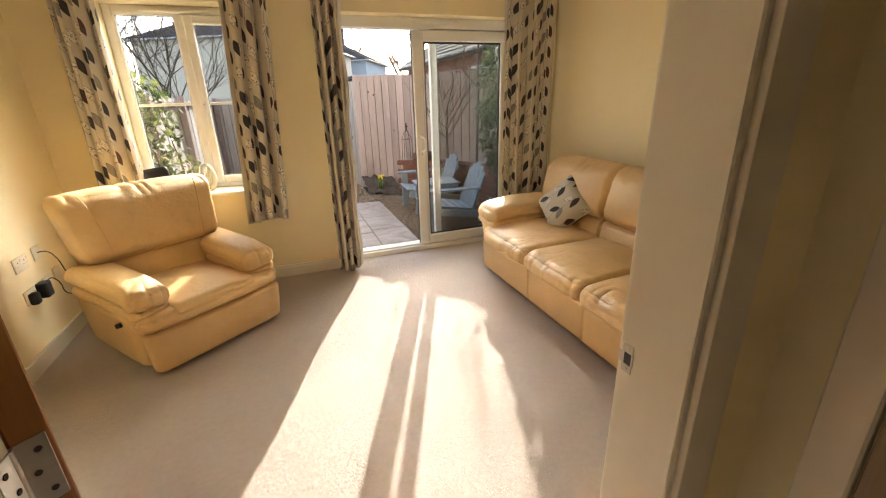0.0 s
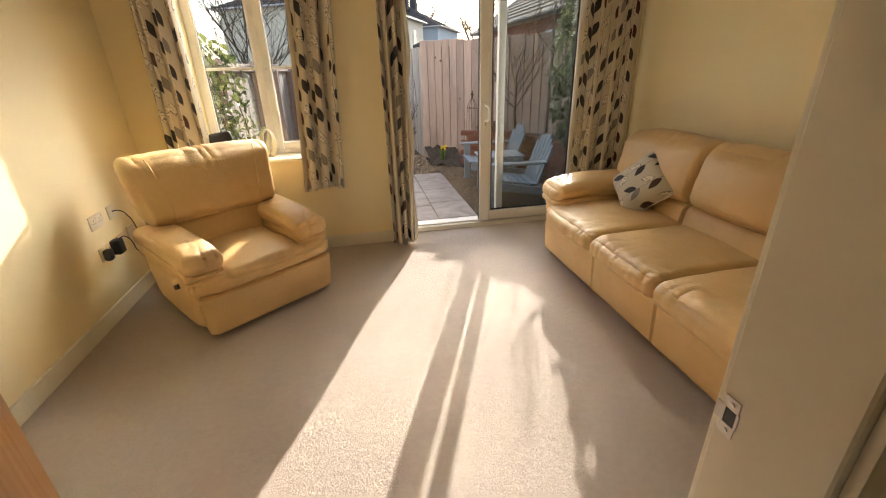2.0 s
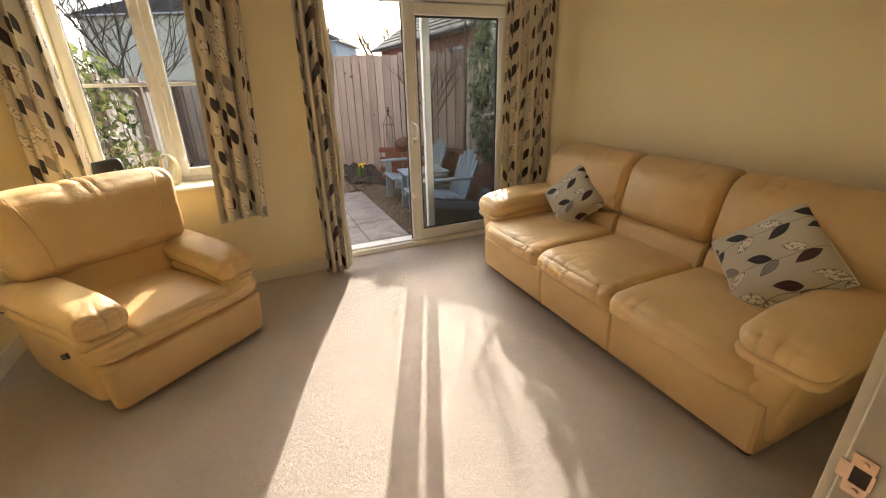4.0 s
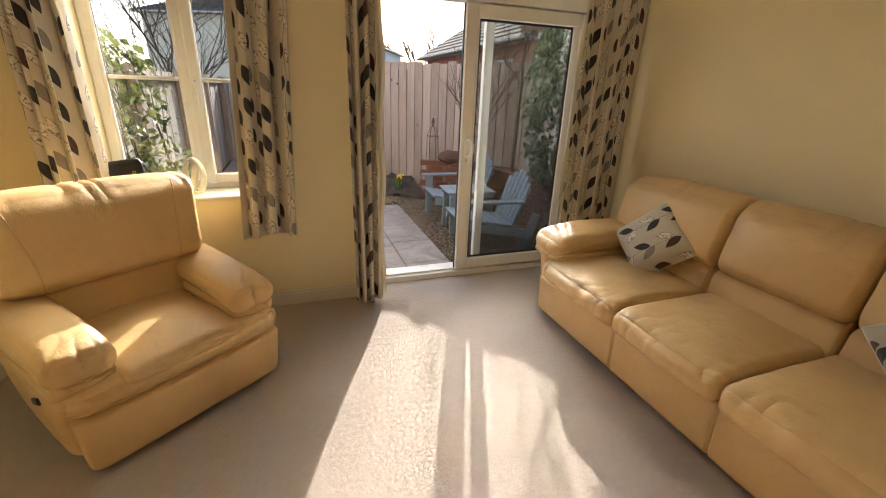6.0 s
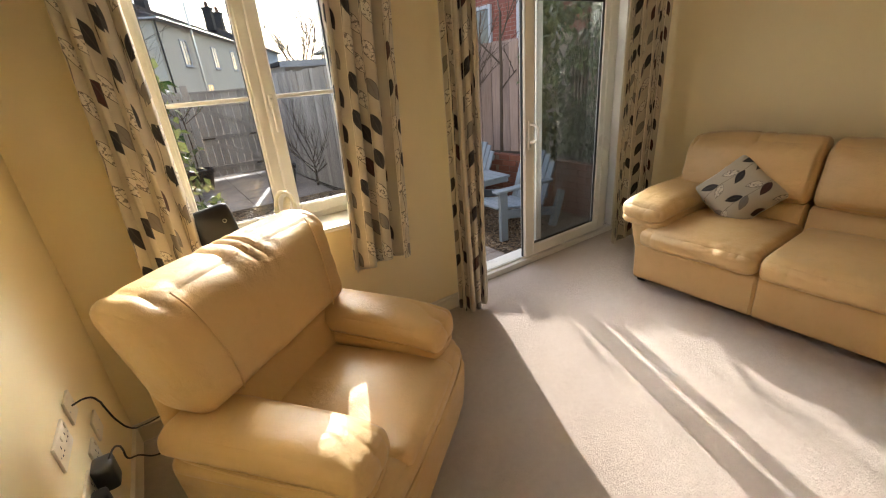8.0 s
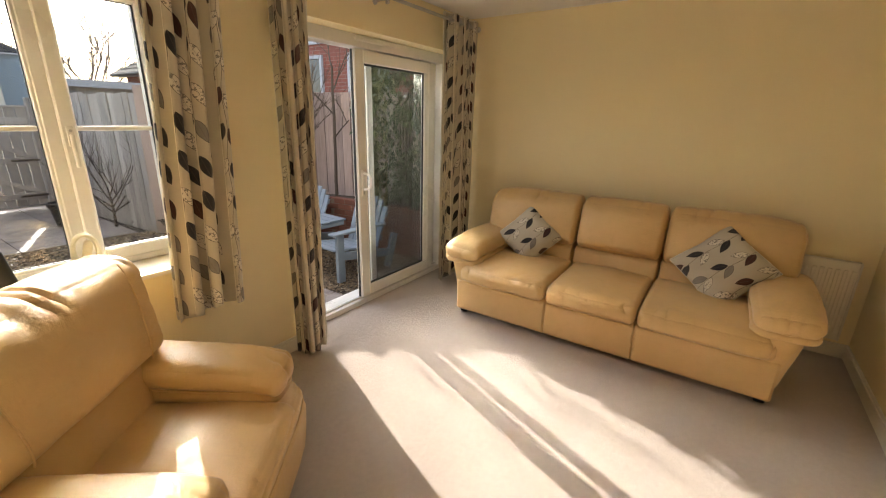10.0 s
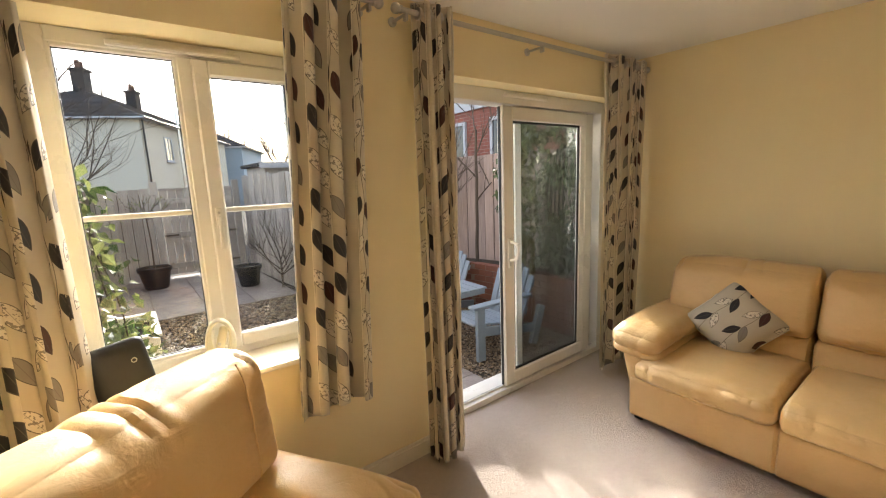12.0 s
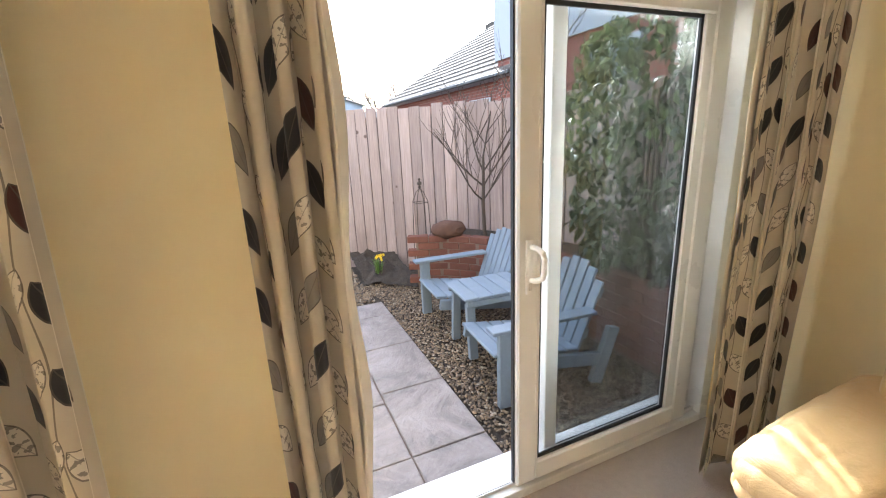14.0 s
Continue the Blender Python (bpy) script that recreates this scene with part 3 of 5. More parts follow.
# ---- patio door ----
def patio_door():
    d = thing("door_4", "white plastic sliding patio door slid half open", "patio door", kind="structure")
    f = bmesh.new()
    box(f, DX0, DX0 + 0.06, 4.765, 4.90, 0.0, DZ1, 0.003)
    box(f, DX1 - 0.06, DX1, 4.765, 4.90, 0.0, DZ1, 0.003)
    box(f, DX0 + 0.06, DX1 - 0.06, 4.765, 4.90, 2.045, DZ1, 0.003)
    box(f, DX0 + 0.06, DX1 - 0.06, 4.765, 4.92, 0.0, 0.045, 0.003)
    box(f, DX0 + 0.06, DX1 - 0.06, 4.80, 4.806, 0.045, 0.06)
    part("door_outer_frame", f, UPVC, d)
    part("track", bx(DX0 + 0.06, DX1 - 0.06, 4.812, 4.82, 0.045, 0.058), STEEL, d)
    part("outer_cill", bx(DX0, DX1, 4.92, 5.0, -0.04, 0.03, 0.008, seg=2), UPVC, d)
    fx = bmesh.new()
    ring(fx, 1.308, DX1 - 0.06, 0.045, 2.045, 0.065, 4.838, 4.888)
    o = part("fixed_panel", fx, UPVC, d)
    pane(o, 1.366, 2.205, 0.105, 1.985, 4.866, 0.012)
    lf = bmesh.new()
    ring(lf, 1.125, 2.15, 0.058, 2.035, 0.092, 4.772, 4.830, 0.007)
    box(lf, 1.215, 1.232, 4.778, 4.824, 0.15, 1.943, 0.004)
    box(lf, 2.002, 2.06, 4.778, 4.824, 0.15, 1.943, 0.004)
    s = part("sliding_panel", lf, UPVC, d)
    pane(s, 1.225, 2.008, 0.145, 1.948, 4.805, 0.020)
    part("draught_seal", bx(1.118, 1.1235, 4.794, 4.812, 0.065, 2.03), GASKET, s, "black brush seal")
    h = bmesh.new()
    box(h, 1.155, 1.185, 4.760, 4.773, 0.94, 1.15, 0.004, 2)
    sweep(h, [(1.175, 4.762, 1.125), (1.182, 4.738, 1.122), (1.192, 4.716, 1.108), (1.195, 4.710, 1.085), (1.195, 4.710, 1.035), (1.192, 4.716, 1.012), (1.182, 4.738, 0.998), (1.175, 4.762, 0.995)], 0.011, 10)
    hd = part("handle", h, UPVC, s)
    part("keyhole", bx(1.163, 1.177, 4.757, 4.761, 0.955, 0.985, 0.002), STEEL, hd)
    v = bmesh.new()
    box(v, 1.13, 1.56, 4.745, 4.766, 2.086, 2.112, 0.005, 2)
    box(v, 1.15, 1.54, 4.741, 4.746, 2.092, 2.097)
    part("trickle_vent", v, UPVC, d)


patio_door()


# ---- curtains and rods ----
def curtain(name, label, x0, x1, z0, z1, y, folds, depth, seed, flare=0.0, lean=0.0, group="", hem=0.0, turn_in=0.0):
    """An eyelet curtain in deep uneven folds; u runs along the cloth, v down it; hem: how far the lining shows beside it."""
    rnd = random.Random(seed)
    c = thing(name, label, "curtain", group=group)
    nu, nv = folds * 18, 60
    ph = [rnd.uniform(-0.7, 0.7) for _ in range(folds + 2)]
    am = [rnd.uniform(0.55, 1.25) for _ in range(folds + 2)]
    verts = []
    for j in range(nv + 1):
        v = j / nv
        z = z1 + (z0 - z1) * v
        for i in range(nu + 1):
            u = i / nu
            k = u * folds
            a = am[int(k)] * (1 - k % 1) + am[int(k) + 1] * (k % 1)
            p = ph[int(k)] * (1 - k % 1) + ph[int(k) + 1] * (k % 1)
            loose = min(1.0, v * 2.5)
            xx = (x0 + x1) / 2 + (u - 0.5) * (x1 - x0) * (1 + flare * v * v) + lean * v
            s = math.sin(2 * math.pi * k + p * loose * 1.6)
            xx += (0.30 + 0.16 * p * loose) * (x1 - x0) / folds * math.sin(4 * math.pi * k + p * 3 * v)
            yy = y + depth * (1 + (a - 1) * loose) * (0.8 + 0.3 * v) * math.copysign(abs(s) ** 0.8, s) + 0.010 * noise.noise(Vector((u * 7 + seed, v * 4, 0))) * loose
            yy += turn_in * max(0.0, u - 0.45) / 0.55
            zz = z + (0.014 * math.sin(5 * u + seed) - 0.012 * s) * v
            verts.append((xx, yy, zz))
    mid = (nv // 2) * (nu + 1)
    arc = [0.0]
    for i in range(nu):
        arc.append(arc[-1] + math.dist(verts[mid + i], verts[mid + i + 1]))
    uvs = [(arc[i] + seed * 0.031, j / nv * (z1 - z0)) for j in range(nv + 1) for i in range(nu + 1)]
    faces = [(j * (nu + 1) + i, j * (nu + 1) + i + 1, (j + 1) * (nu + 1) + i + 1, (j + 1) * (nu + 1) + i) for j in range(nv) for i in range(nu)]
    for nm, mat, off in (("drape", CLOTH, 0.0), ("lining", LINING, 0.008)):
        me = bpy.data.meshes.new(nm)
        side = [hem * (max(0.0, (i / nu - 0.8) / 0.2) if hem > 0 else max(0.0, (0.2 - i / nu) / 0.2)) for i in range(nu + 1)] * (nv + 1)
        me.from_pydata([(vx + (sd * (0.75 + 0.25 * math.sin(vz * 9)) if off else 0), vy + off, vz + (0.012 if off else 0)) for (vx, vy, vz), sd in zip(verts, side)], [], faces)
        me.materials.append(mat)
        me.shade_smooth()
        lay = me.uv_layers.new(name="cloth")
        for lp in me.loops:
            lay.data[lp.index].uv = uvs[lp.vertex_index]
        ob = new(nm, me)
        ob.parent = c
        if off == 0.0:
            tk = ob.modifiers.new("thick", "SOLIDIFY")
            tk.thickness, tk.offset = 0.0025, 0
        else:
            tagged(ob, "ivory cotton lining")
    n_eye = folds * 2
    for i in range(n_eye):
        xe = x0 + (i + 0.5) / n_eye * (x1 - x0)
        bm = bmesh.new()
        tube(bm, (xe - 0.006, y, z1 - 0.045), (xe + 0.006, y, z1 - 0.045), 0.028, seg=16)
        part("eyelet", bm, STEEL, c)
    return c


def rod(x0, x1, y, z, brackets, label):
    r = thing("curtain_rod", label, "curtain rod")
    bm = bmesh.new()
    tube(bm, (x0, y, z), (x1, y, z), 0.0125, seg=16)
    part("pole", bm, STEEL, r)
    for xe, s in ((x0, -1), (x1, 1)):
        bm = bmesh.new()
        bmesh.ops.create_uvsphere(bm, u_segments=14, v_segments=10, radius=0.024, matrix=Matrix.Translation((xe + s * 0.03, y, z)))
        tube(bm, (xe, y, z), (xe + s * 0.012, y, z), 0.017, seg=14)
        part("finial", bm, STEEL, r)
    for xb in brackets:
        bm = bmesh.new()
        tube(bm, (xb, y, z - 0.016), (xb, YB - 0.006, z - 0.016), 0.007)
        tube(bm, (xb, YB - 0.008, z - 0.016), (xb, YB, z - 0.016), 0.022, seg=14)
        box(bm, xb - 0.008, xb + 0.008, y - 0.014, y + 0.014, z - 0.045, z - 0.012, 0.003)
        part("bracket", bm, STEEL, r)


RZ = 2.345
rod(0.20, 2.42, 4.50, RZ, (0.22, 1.19, 2.39), "brushed steel curtain pole on brackets over the patio door")
rod(-1.38, 0.06, 4.515, RZ + 0.01, (-1.36, 0.04), "brushed steel curtain pole on brackets over the window")
curtain("curtain", "taupe leaf-print eyelet curtain drawn back beside the window", -1.295, -1.105, 0.555, RZ + 0.055, 4.49, 3, 0.045, 3, 0.25, -0.005, "window curtains", turn_in=0.16)
curtain("curtain", "taupe leaf-print eyelet curtain drawn back beside the window", -0.325, -0.015, 0.555, RZ + 0.055, 4.515, 3, 0.066, 11, 0.02, -0.085, "window curtains")
curtain("curtain", "full-length taupe leaf-print eyelet curtain drawn back beside the patio door", 0.278, 0.462, 0.022, RZ + 0.045, 4.50, 3, 0.055, 21, -0.12, -0.012, "patio door curtains", 0.045)
curtain("curtain", "full-length taupe leaf-print eyelet curtain drawn back beside the patio door", 1.92, 2.40, 0.035, RZ + 0.045, 4.50, 3, 0.040, 31, -0.05, -0.02, "patio door curtains", -0.03)


# ---- leather seats ----
def lean_shape(k, h):
    def f(w, p):
        w = w.copy()
        w.y += k * (w.z + h)
        return w
    return f


def folds(t):
    """Sharp valleys between soft ridges, 0 to -1."""
    return -((1 - abs(math.sin(t))) ** 2)


def rumple(w, seed, amp):
    """Shallow hollows of worn upholstery."""
    return amp * (noise.noise(Vector((w.x * 5 + seed, w.y * 5, w.z * 5))) + 0.5 * noise.noise(Vector((w.x * 13, w.y * 13 + seed, w.z * 13))))


def pad_shape(droop, amp, seed, taper=0.0, freq=42):
    """Soft pad whose front edge is gathered into folds."""
    def f(w, p):
        w = w.copy()
        e = max(0.0, -p.y - 0.25) / 0.75
        warp = 4.5 * noise.noise(Vector((w.x * 7 + seed, w.y * 3, seed)))
        deep = max(0.0, amp * (0.55 + noise.noise(Vector((w.x * 11 + seed * 3, w.y * 2, 0.5)))))
        g = deep * 2 * e ** 1.3 * folds(freq * w.x + warp + 2.0 * noise.noise(Vector((w.y * 9, w.x * 6, seed))))
        w.z += droop * max(0.0, -p.y) ** 3 + g * (0.5 + 0.5 * p.z) + rumple(w, seed, 0.0045) * (0.5 + 0.5 * p.z)
        w.y -= g * 0.8 * max(0.0, -p.y) ** 4
        w.x *= 1 - taper * (0.5 - 0.5 * p.y) ** 2
        return w
    return f


def back_shape(k, h, amp, seed, freq=30, taper=0.0, sag=0.0):
    """Leaning back pad with folds running down from its top edge and in from its sides."""
    def f(w, p):
        w = w.copy()
        warp = 5.5 * noise.noise(Vector((w.x * 4.5 + seed, w.z * 3, seed)))
        deep = max(0.0, amp * (0.5 + 1.1 * noise.noise(Vector((w.x * 8 + seed * 5, w.z * 1.5, 0.3))))) * 2
        near = max(0.0, p.z - 0.3) / 0.7
        g = deep * folds(freq * w.x + warp + 5 * w.z)
        side = max(0.0, abs(p.x) - 0.72) / 0.28
        gs = amp * 0.9 * side ** 1.4 * folds(26 * w.z + 2.2 * noise.noise(Vector((seed, w.z * 7, w.x * 5))))
        front = 0.5 - 0.5 * p.y
        w.y += k * (w.z + h) - (g * near ** 1.6 + gs) * front - rumple(w, seed, 0.006) * front
        w.z += g * near ** 1.2 * 1.1 - sag * (1 - p.x * p.x) * max(0.0, p.z)
        w.x *= 1 - taper * (0.5 - 0.5 * p.z)
        return w
    return f


def rim(parent, size, r, droop, taper, m, drop=-0.03):
    """Stitched edge running round a pad below its middle."""
    hx, hy = size[0] / 2 - r[0] + 0.001, size[1] / 2 - r[1] + 0.001
    pts = []
    for t in range(65):
        a = 2 * math.pi * t / 64
        x = math.copysign(min(1, abs(math.cos(a)) * 1.25), math.cos(a)) * hx + math.cos(a) * r[0]
        y = math.copysign(min(1, abs(math.sin(a)) * 1.25), math.sin(a)) * hy + math.sin(a) * r[1]
        py = y / (size[1] / 2)
        x *= 1 - taper * (0.5 - 0.5 * py) ** 2
        pts.append(m @ Vector((x, y, drop + droop * max(0.0, -py) ** 3 + 0.003 * math.sin(9 * a) * max(0.0, -py))))
    bm = bmesh.new()
    sweep(bm, pts, 0.0042, 6)
    part("piping", bm, LEATHER, parent)


def stitched(parent, verts, line, r=0.0034):
    """A seam laid on the front of a pad along (x, z) places."""
    pts = []
    for x, z in line:
        near = [v.y for v in verts if abs(v.x - x) < 0.022 and abs(v.z - z) < 0.022]
        if near:
            pts.append((x, min(near) - 0.0005, z))
    soft = [pts[0]] + [(b[0], (a[1] + b[1] + c[1]) / 3, b[2]) for a, b, c in zip(pts, pts[1:], pts[2:])] + [pts[-1]]
    bm = bmesh.new()
    sweep(bm, soft, r, 6)
    part("seam", bm, LEATHER, parent)


def tuck(side, front, lean=0.0):
    """Narrows a panel towards the floor: side as a share of its width, front in metres."""
    def f(w, p):
        w = w.copy()
        k = (0.5 - 0.5 * p.z) ** 1.3
        w.x = w.x * (1 - side * k) + lean * k
        w.y += front * k * (0.5 - 0.5 * p.y) + rumple(w, side * 9 + front, 0.003)
        return w
    return f


def sofa(m):
    D = 0.95
    s = thing("sofa", "cream tan leather three-seat sofa with padded arms", "sofa", m)
    cuts = (-1.065, -0.305, 0.305, 1.065)
    for i in range(3):
        a, b = cuts[i], cuts[i + 1]
        part("base_panel", puff((b - a + 0.002, D - 0.055, 0.282), (0.003, 0.05, 0.035), 22, (0, 0.0, 0), 0.0, i, tuck(0.0, 0.012), m=pose((a + b) / 2, 0.0, 0.170)), LEATHER, s)

        def seat_shape(w, p, i=i, f=pad_shape(-0.014, 0.0065, i * 1.7 + 0.4, 0.0, 34)):
            w = f(w, p)
            out = max(0.0, p.x * (i - 1)) if i != 1 else 0.0
            w.y += 0.085 * out ** 4 * max(0.0, -p.y)
            w.z -= 0.02 * out ** 3
            return w
        part("seat", puff((b - a - 0.005, 0.72, 0.142), (0.04 if i == 1 else 0.05, 0.07, 0.055), 54, (0, 0.018, 0.026), 0.0, i * 3 + 1, seat_shape, m=pose((a + b) / 2, -0.142, 0.384)), LEATHER, s)
        bm = bmesh.new()
        sweep(bm, [(a + 0.06 + (b - a - 0.12) * t / 14, -0.142 - 0.366 + 0.014 * (abs(t - 7) / 7) ** 3 + (0.05 * max(0.0, (t / 7 - 1) * (i - 1)) ** 4), 0.343 + 0.002 * math.sin(t * 1.3)) for t in range(15)], 0.0036, 6)
        part("piping", bm, LEATHER, s)
    for sx in (-1, 1):
        def flare(w, p, sx=sx):
            w = w.copy()
            w.x += sx * (0.045 * p.z - 0.015)
            w.y += 0.05 * (0.5 - 0.5 * p.z) * max(0.0, -p.y)
            return w
        part("arm_body", puff((0.21, D - 0.07, 0.46), (0.085, 0.09, 0.07), 22, (0.015, 0.02, 0), 0.003, 5 + sx, flare, m=pose(sx * 1.03, 0.0, 0.278)), LEATHER, s)
        lower, upper = pose(sx * 1.045, -0.045, 0.478, 0, -sx * 3, 0), pose(sx * 1.05, -0.03, 0.557, 0, -sx * 3, 0)
        part("arm_pad_lower", puff((0.32, 0.78, 0.075), (0.06, 0.05, 0.035), 34, (0, 0.015, 0), 0.003, 15 + sx, pad_shape(-0.02, 0.006, 3 + sx), m=lower), LEATHER, s)
        part("arm_pad", puff((0.36, 0.82, 0.128), (0.095, 0.055, 0.058), 54, (0, 0.015, 0.02), 0.003, 9 + sx, pad_shape(-0.04, 0.0055, 5 + sx, 0.12, 30), m=upper), LEATHER, s, "padded leather arm top with gathered front")
        rim(s, (0.36, 0.82), (0.095, 0.055), -0.04, 0.12, upper, -0.034)
    backs = (-1.135, -0.323, 0.323, 1.135)
    for i in range(3):
        a, b = backs[i], backs[i + 1]
        mid = (a + b) / 2
        part("lumbar_roll", puff((b - a - 0.006, 0.24, 0.215), (0.02, 0.07, 0.05), 22, (0, 0.014, 0.0), 0.003, i + 20, lean_shape(0.2, 0.1), m=pose(mid, 0.262, 0.475)), LEATHER, s)

        def wing(w, p, i=i, f=back_shape(0.23, 0.19, 0.0055, i * 2.1 + 1, 27)):
            w = f(w, p)
            out = max(0.0, p.x * (i - 1)) if i != 1 else 0.0
            w.z -= 0.035 * out ** 4 * max(0.0, p.z)
            return w
        part("backrest", puff((b - a - 0.006, 0.25, 0.40), (0.04, 0.10, 0.095), 56, (0, 0.045, 0.012), 0.0, i + 30, wing, m=pose(mid, 0.272, 0.768)), LEATHER, s)
    part("back_panel", puff((2.18, 0.12, 0.80), 0.05, 8, m=pose(0, 0.415, 0.47)), LEATHER, s)
    part("underlining", bx(-1.02, 1.02, -0.36, 0.42, 0.02, 0.06, 0.006), BLACKP, s, "black dust cloth under the base")
    for sx in (-1, 1):
        for sy in (-0.365, 0.34):
            part("foot", bx(sx * 1.02 - 0.03, sx * 1.02 + 0.03, sy - 0.03, sy + 0.03, 0, 0.055, 0.012, seg=2), BLACKP, s, "black plastic foot")
    return s


sofa(pose(1.912, 2.972, 0, 0, 0, -90))


def recliner(m):
    W, D = 0.92, 0.90
    c = thing("armchair", "cream tan leather recliner armchair with padded arms", "armchair", m)
    part("base", puff((W - 0.10, D - 0.16, 0.30), 0.05, 12, (0, 0.01, 0), 0.003, 2, tuck(0.05, 0.02), m=pose(0, 0.03, 0.19)), LEATHER, c)
    part("footrest_panel", puff((W - 0.05, 0.10, 0.262), (0.05, 0.04, 0.028), 28, (0, 0.014, 0), 0.0, 4, tuck(0.05, 0.016), m=pose(0, -0.400, 0.156)), LEATHER, c)
    for sx in (-1, 1):
        part("arm_body", puff((0.17, 0.72, 0.37), (0.055, 0.06, 0.05), 22, (0.014, 0.01, 0), 0.0, 6 + sx, tuck(0.0, 0.03, -sx * 0.03), m=pose(sx * 0.380, 0.0, 0.222)), LEATHER, c)
        lower, upper = pose(sx * 0.364, -0.052, 0.418, 2, -sx * 3, -sx * 3), pose(sx * 0.362, -0.048, 0.506, 2, -sx * 5, -sx * 3)
        part("arm_pad_lower", puff((0.235, 0.66, 0.075), (0.05, 0.032, 0.035), 36, (0, 0.01, 0), 0.0, 16 + sx, pad_shape(-0.02, 0.006, 3 + sx, 0.06), m=lower), LEATHER, c)
        part("arm_pad", puff((0.25, 0.70, 0.118), (0.065, 0.036, 0.052), 60, (0, 0.01, 0.018), 0.0, 12 + sx, pad_shape(-0.032, 0.0055, 7 + sx, 0.06, 33), m=upper), LEATHER, c, "padded leather arm top with gathered front")
        rim(c, (0.25, 0.70), (0.065, 0.036), -0.032, 0.06, upper, -0.036)
    part("seat", puff((0.515, 0.68, 0.120), (0.03, 0.05, 0.042), 34, (0, 0.008, 0.020), 0.0, 3, pad_shape(-0.012, 0.003, 2.2), m=pose(0, -0.108, 0.352)), LEATHER, c)

    def wings(w, p, f=pad_shape(-0.008, 0.004, 2, 0.0, 30)):
        w = f(w, p)
        w.y += 0.035 * abs(p.x) ** 5 * max(0.0, -p.y)
        return w
    part("seat_front", puff((W - 0.01, 0.27, 0.100), (0.08, 0.055, 0.043), 48, (0, 0.010, 0.004), 0.0, 8, wings, m=pose(0, -0.318, 0.337)), LEATHER, c)
    bm = bmesh.new()
    sweep(bm, [(0.455 * (t / 12 - 1) * 0.97, -0.318 - 0.1435 + 0.036 * abs(t / 12 - 1) ** 5 + 0.02 * abs(t / 12 - 1) ** 14, 0.312 + 0.002 * math.sin(t)) for t in range(25)], 0.004, 6)
    part("piping", bm, LEATHER, c)
    part("lumbar_roll", puff((0.70, 0.22, 0.24), (0.03, 0.07, 0.05), 24, (0, 0.016, 0), 0.0, 14, lean_shape(0.22, 0.12), m=pose(0, 0.228, 0.478)), LEATHER, c)
    bm = puff((W + 0.02, 0.25, 0.425), (0.055, 0.095, 0.085), 76, (0, 0.042, 0.004), 0.0, 18, back_shape(0.22, 0.215, 0.0062, 4, 29, 0.11, -0.010), m=pose(0.0, 0.232, 0.780))
    skin = [v.co.copy() for v in bm.verts]
    part("backrest", bm, LEATHER, c)
    for sx in (-1, 1):
        stitched(c, skin, [(sx * (0.335 - 0.055 * (t / 20) - 0.012 * math.sin(t / 20 * 3)), 0.985 - 0.385 * t / 20) for t in range(21)])
    part("back_panel", puff((W - 0.14, 0.12, 0.70), 0.05, 8, m=pose(0, 0.375, 0.45)), LEATHER, c)
    bm = bmesh.new()
    puff((0.014, 0.10, 0.03), 0.007, 6, bm=bm, m=pose(-0.468, -0.23, 0.325, -24, 0, 0))
    part("recline_handle", bm, BLACKP, c, "black plastic recliner lever")
    part("underframe", bx(-W / 2 + 0.16, W / 2 - 0.16, -D / 2 + 0.2, D / 2 - 0.14, 0.0, 0.08), BLACKP, c, "black underframe")
    return c


recliner(pose(-0.832, 3.900, 0, 0, 0, 38))


# ---- garden ----
GZ = -0.06
# Near-black colour standing in for the shade between overlapping fence boards.
GAPSHADE = surface("dark_gap_shade", (0.06, 0.045, 0.04), (0.03, 0.022, 0.02), 0.9, 3, 30, 0.8, 0.3, 0.002, stretch=(5, 5, 0.5))
slab_object("ground", "earth and rough grass round the houses", EARTH, [(-300, 300, YO + 0.02, 500, GZ - 0.3, GZ - 0.03), (-300, 300, -300, -1.5, GZ - 0.3, GZ - 0.03), (-300, XL - 0.35, -1.5, YO + 0.02, GZ - 0.3, GZ - 0.03), (XR + 0.35, 300, -1.5, YO + 0.02, GZ - 0.3, GZ - 0.03)], "ground")
slab_object("outer_wall", "cream rendered outside wall of the house above the openings", RENDER, [(-3.5, 5.5, YO - 0.05, YO, ZC + 0.2, 5.2)])


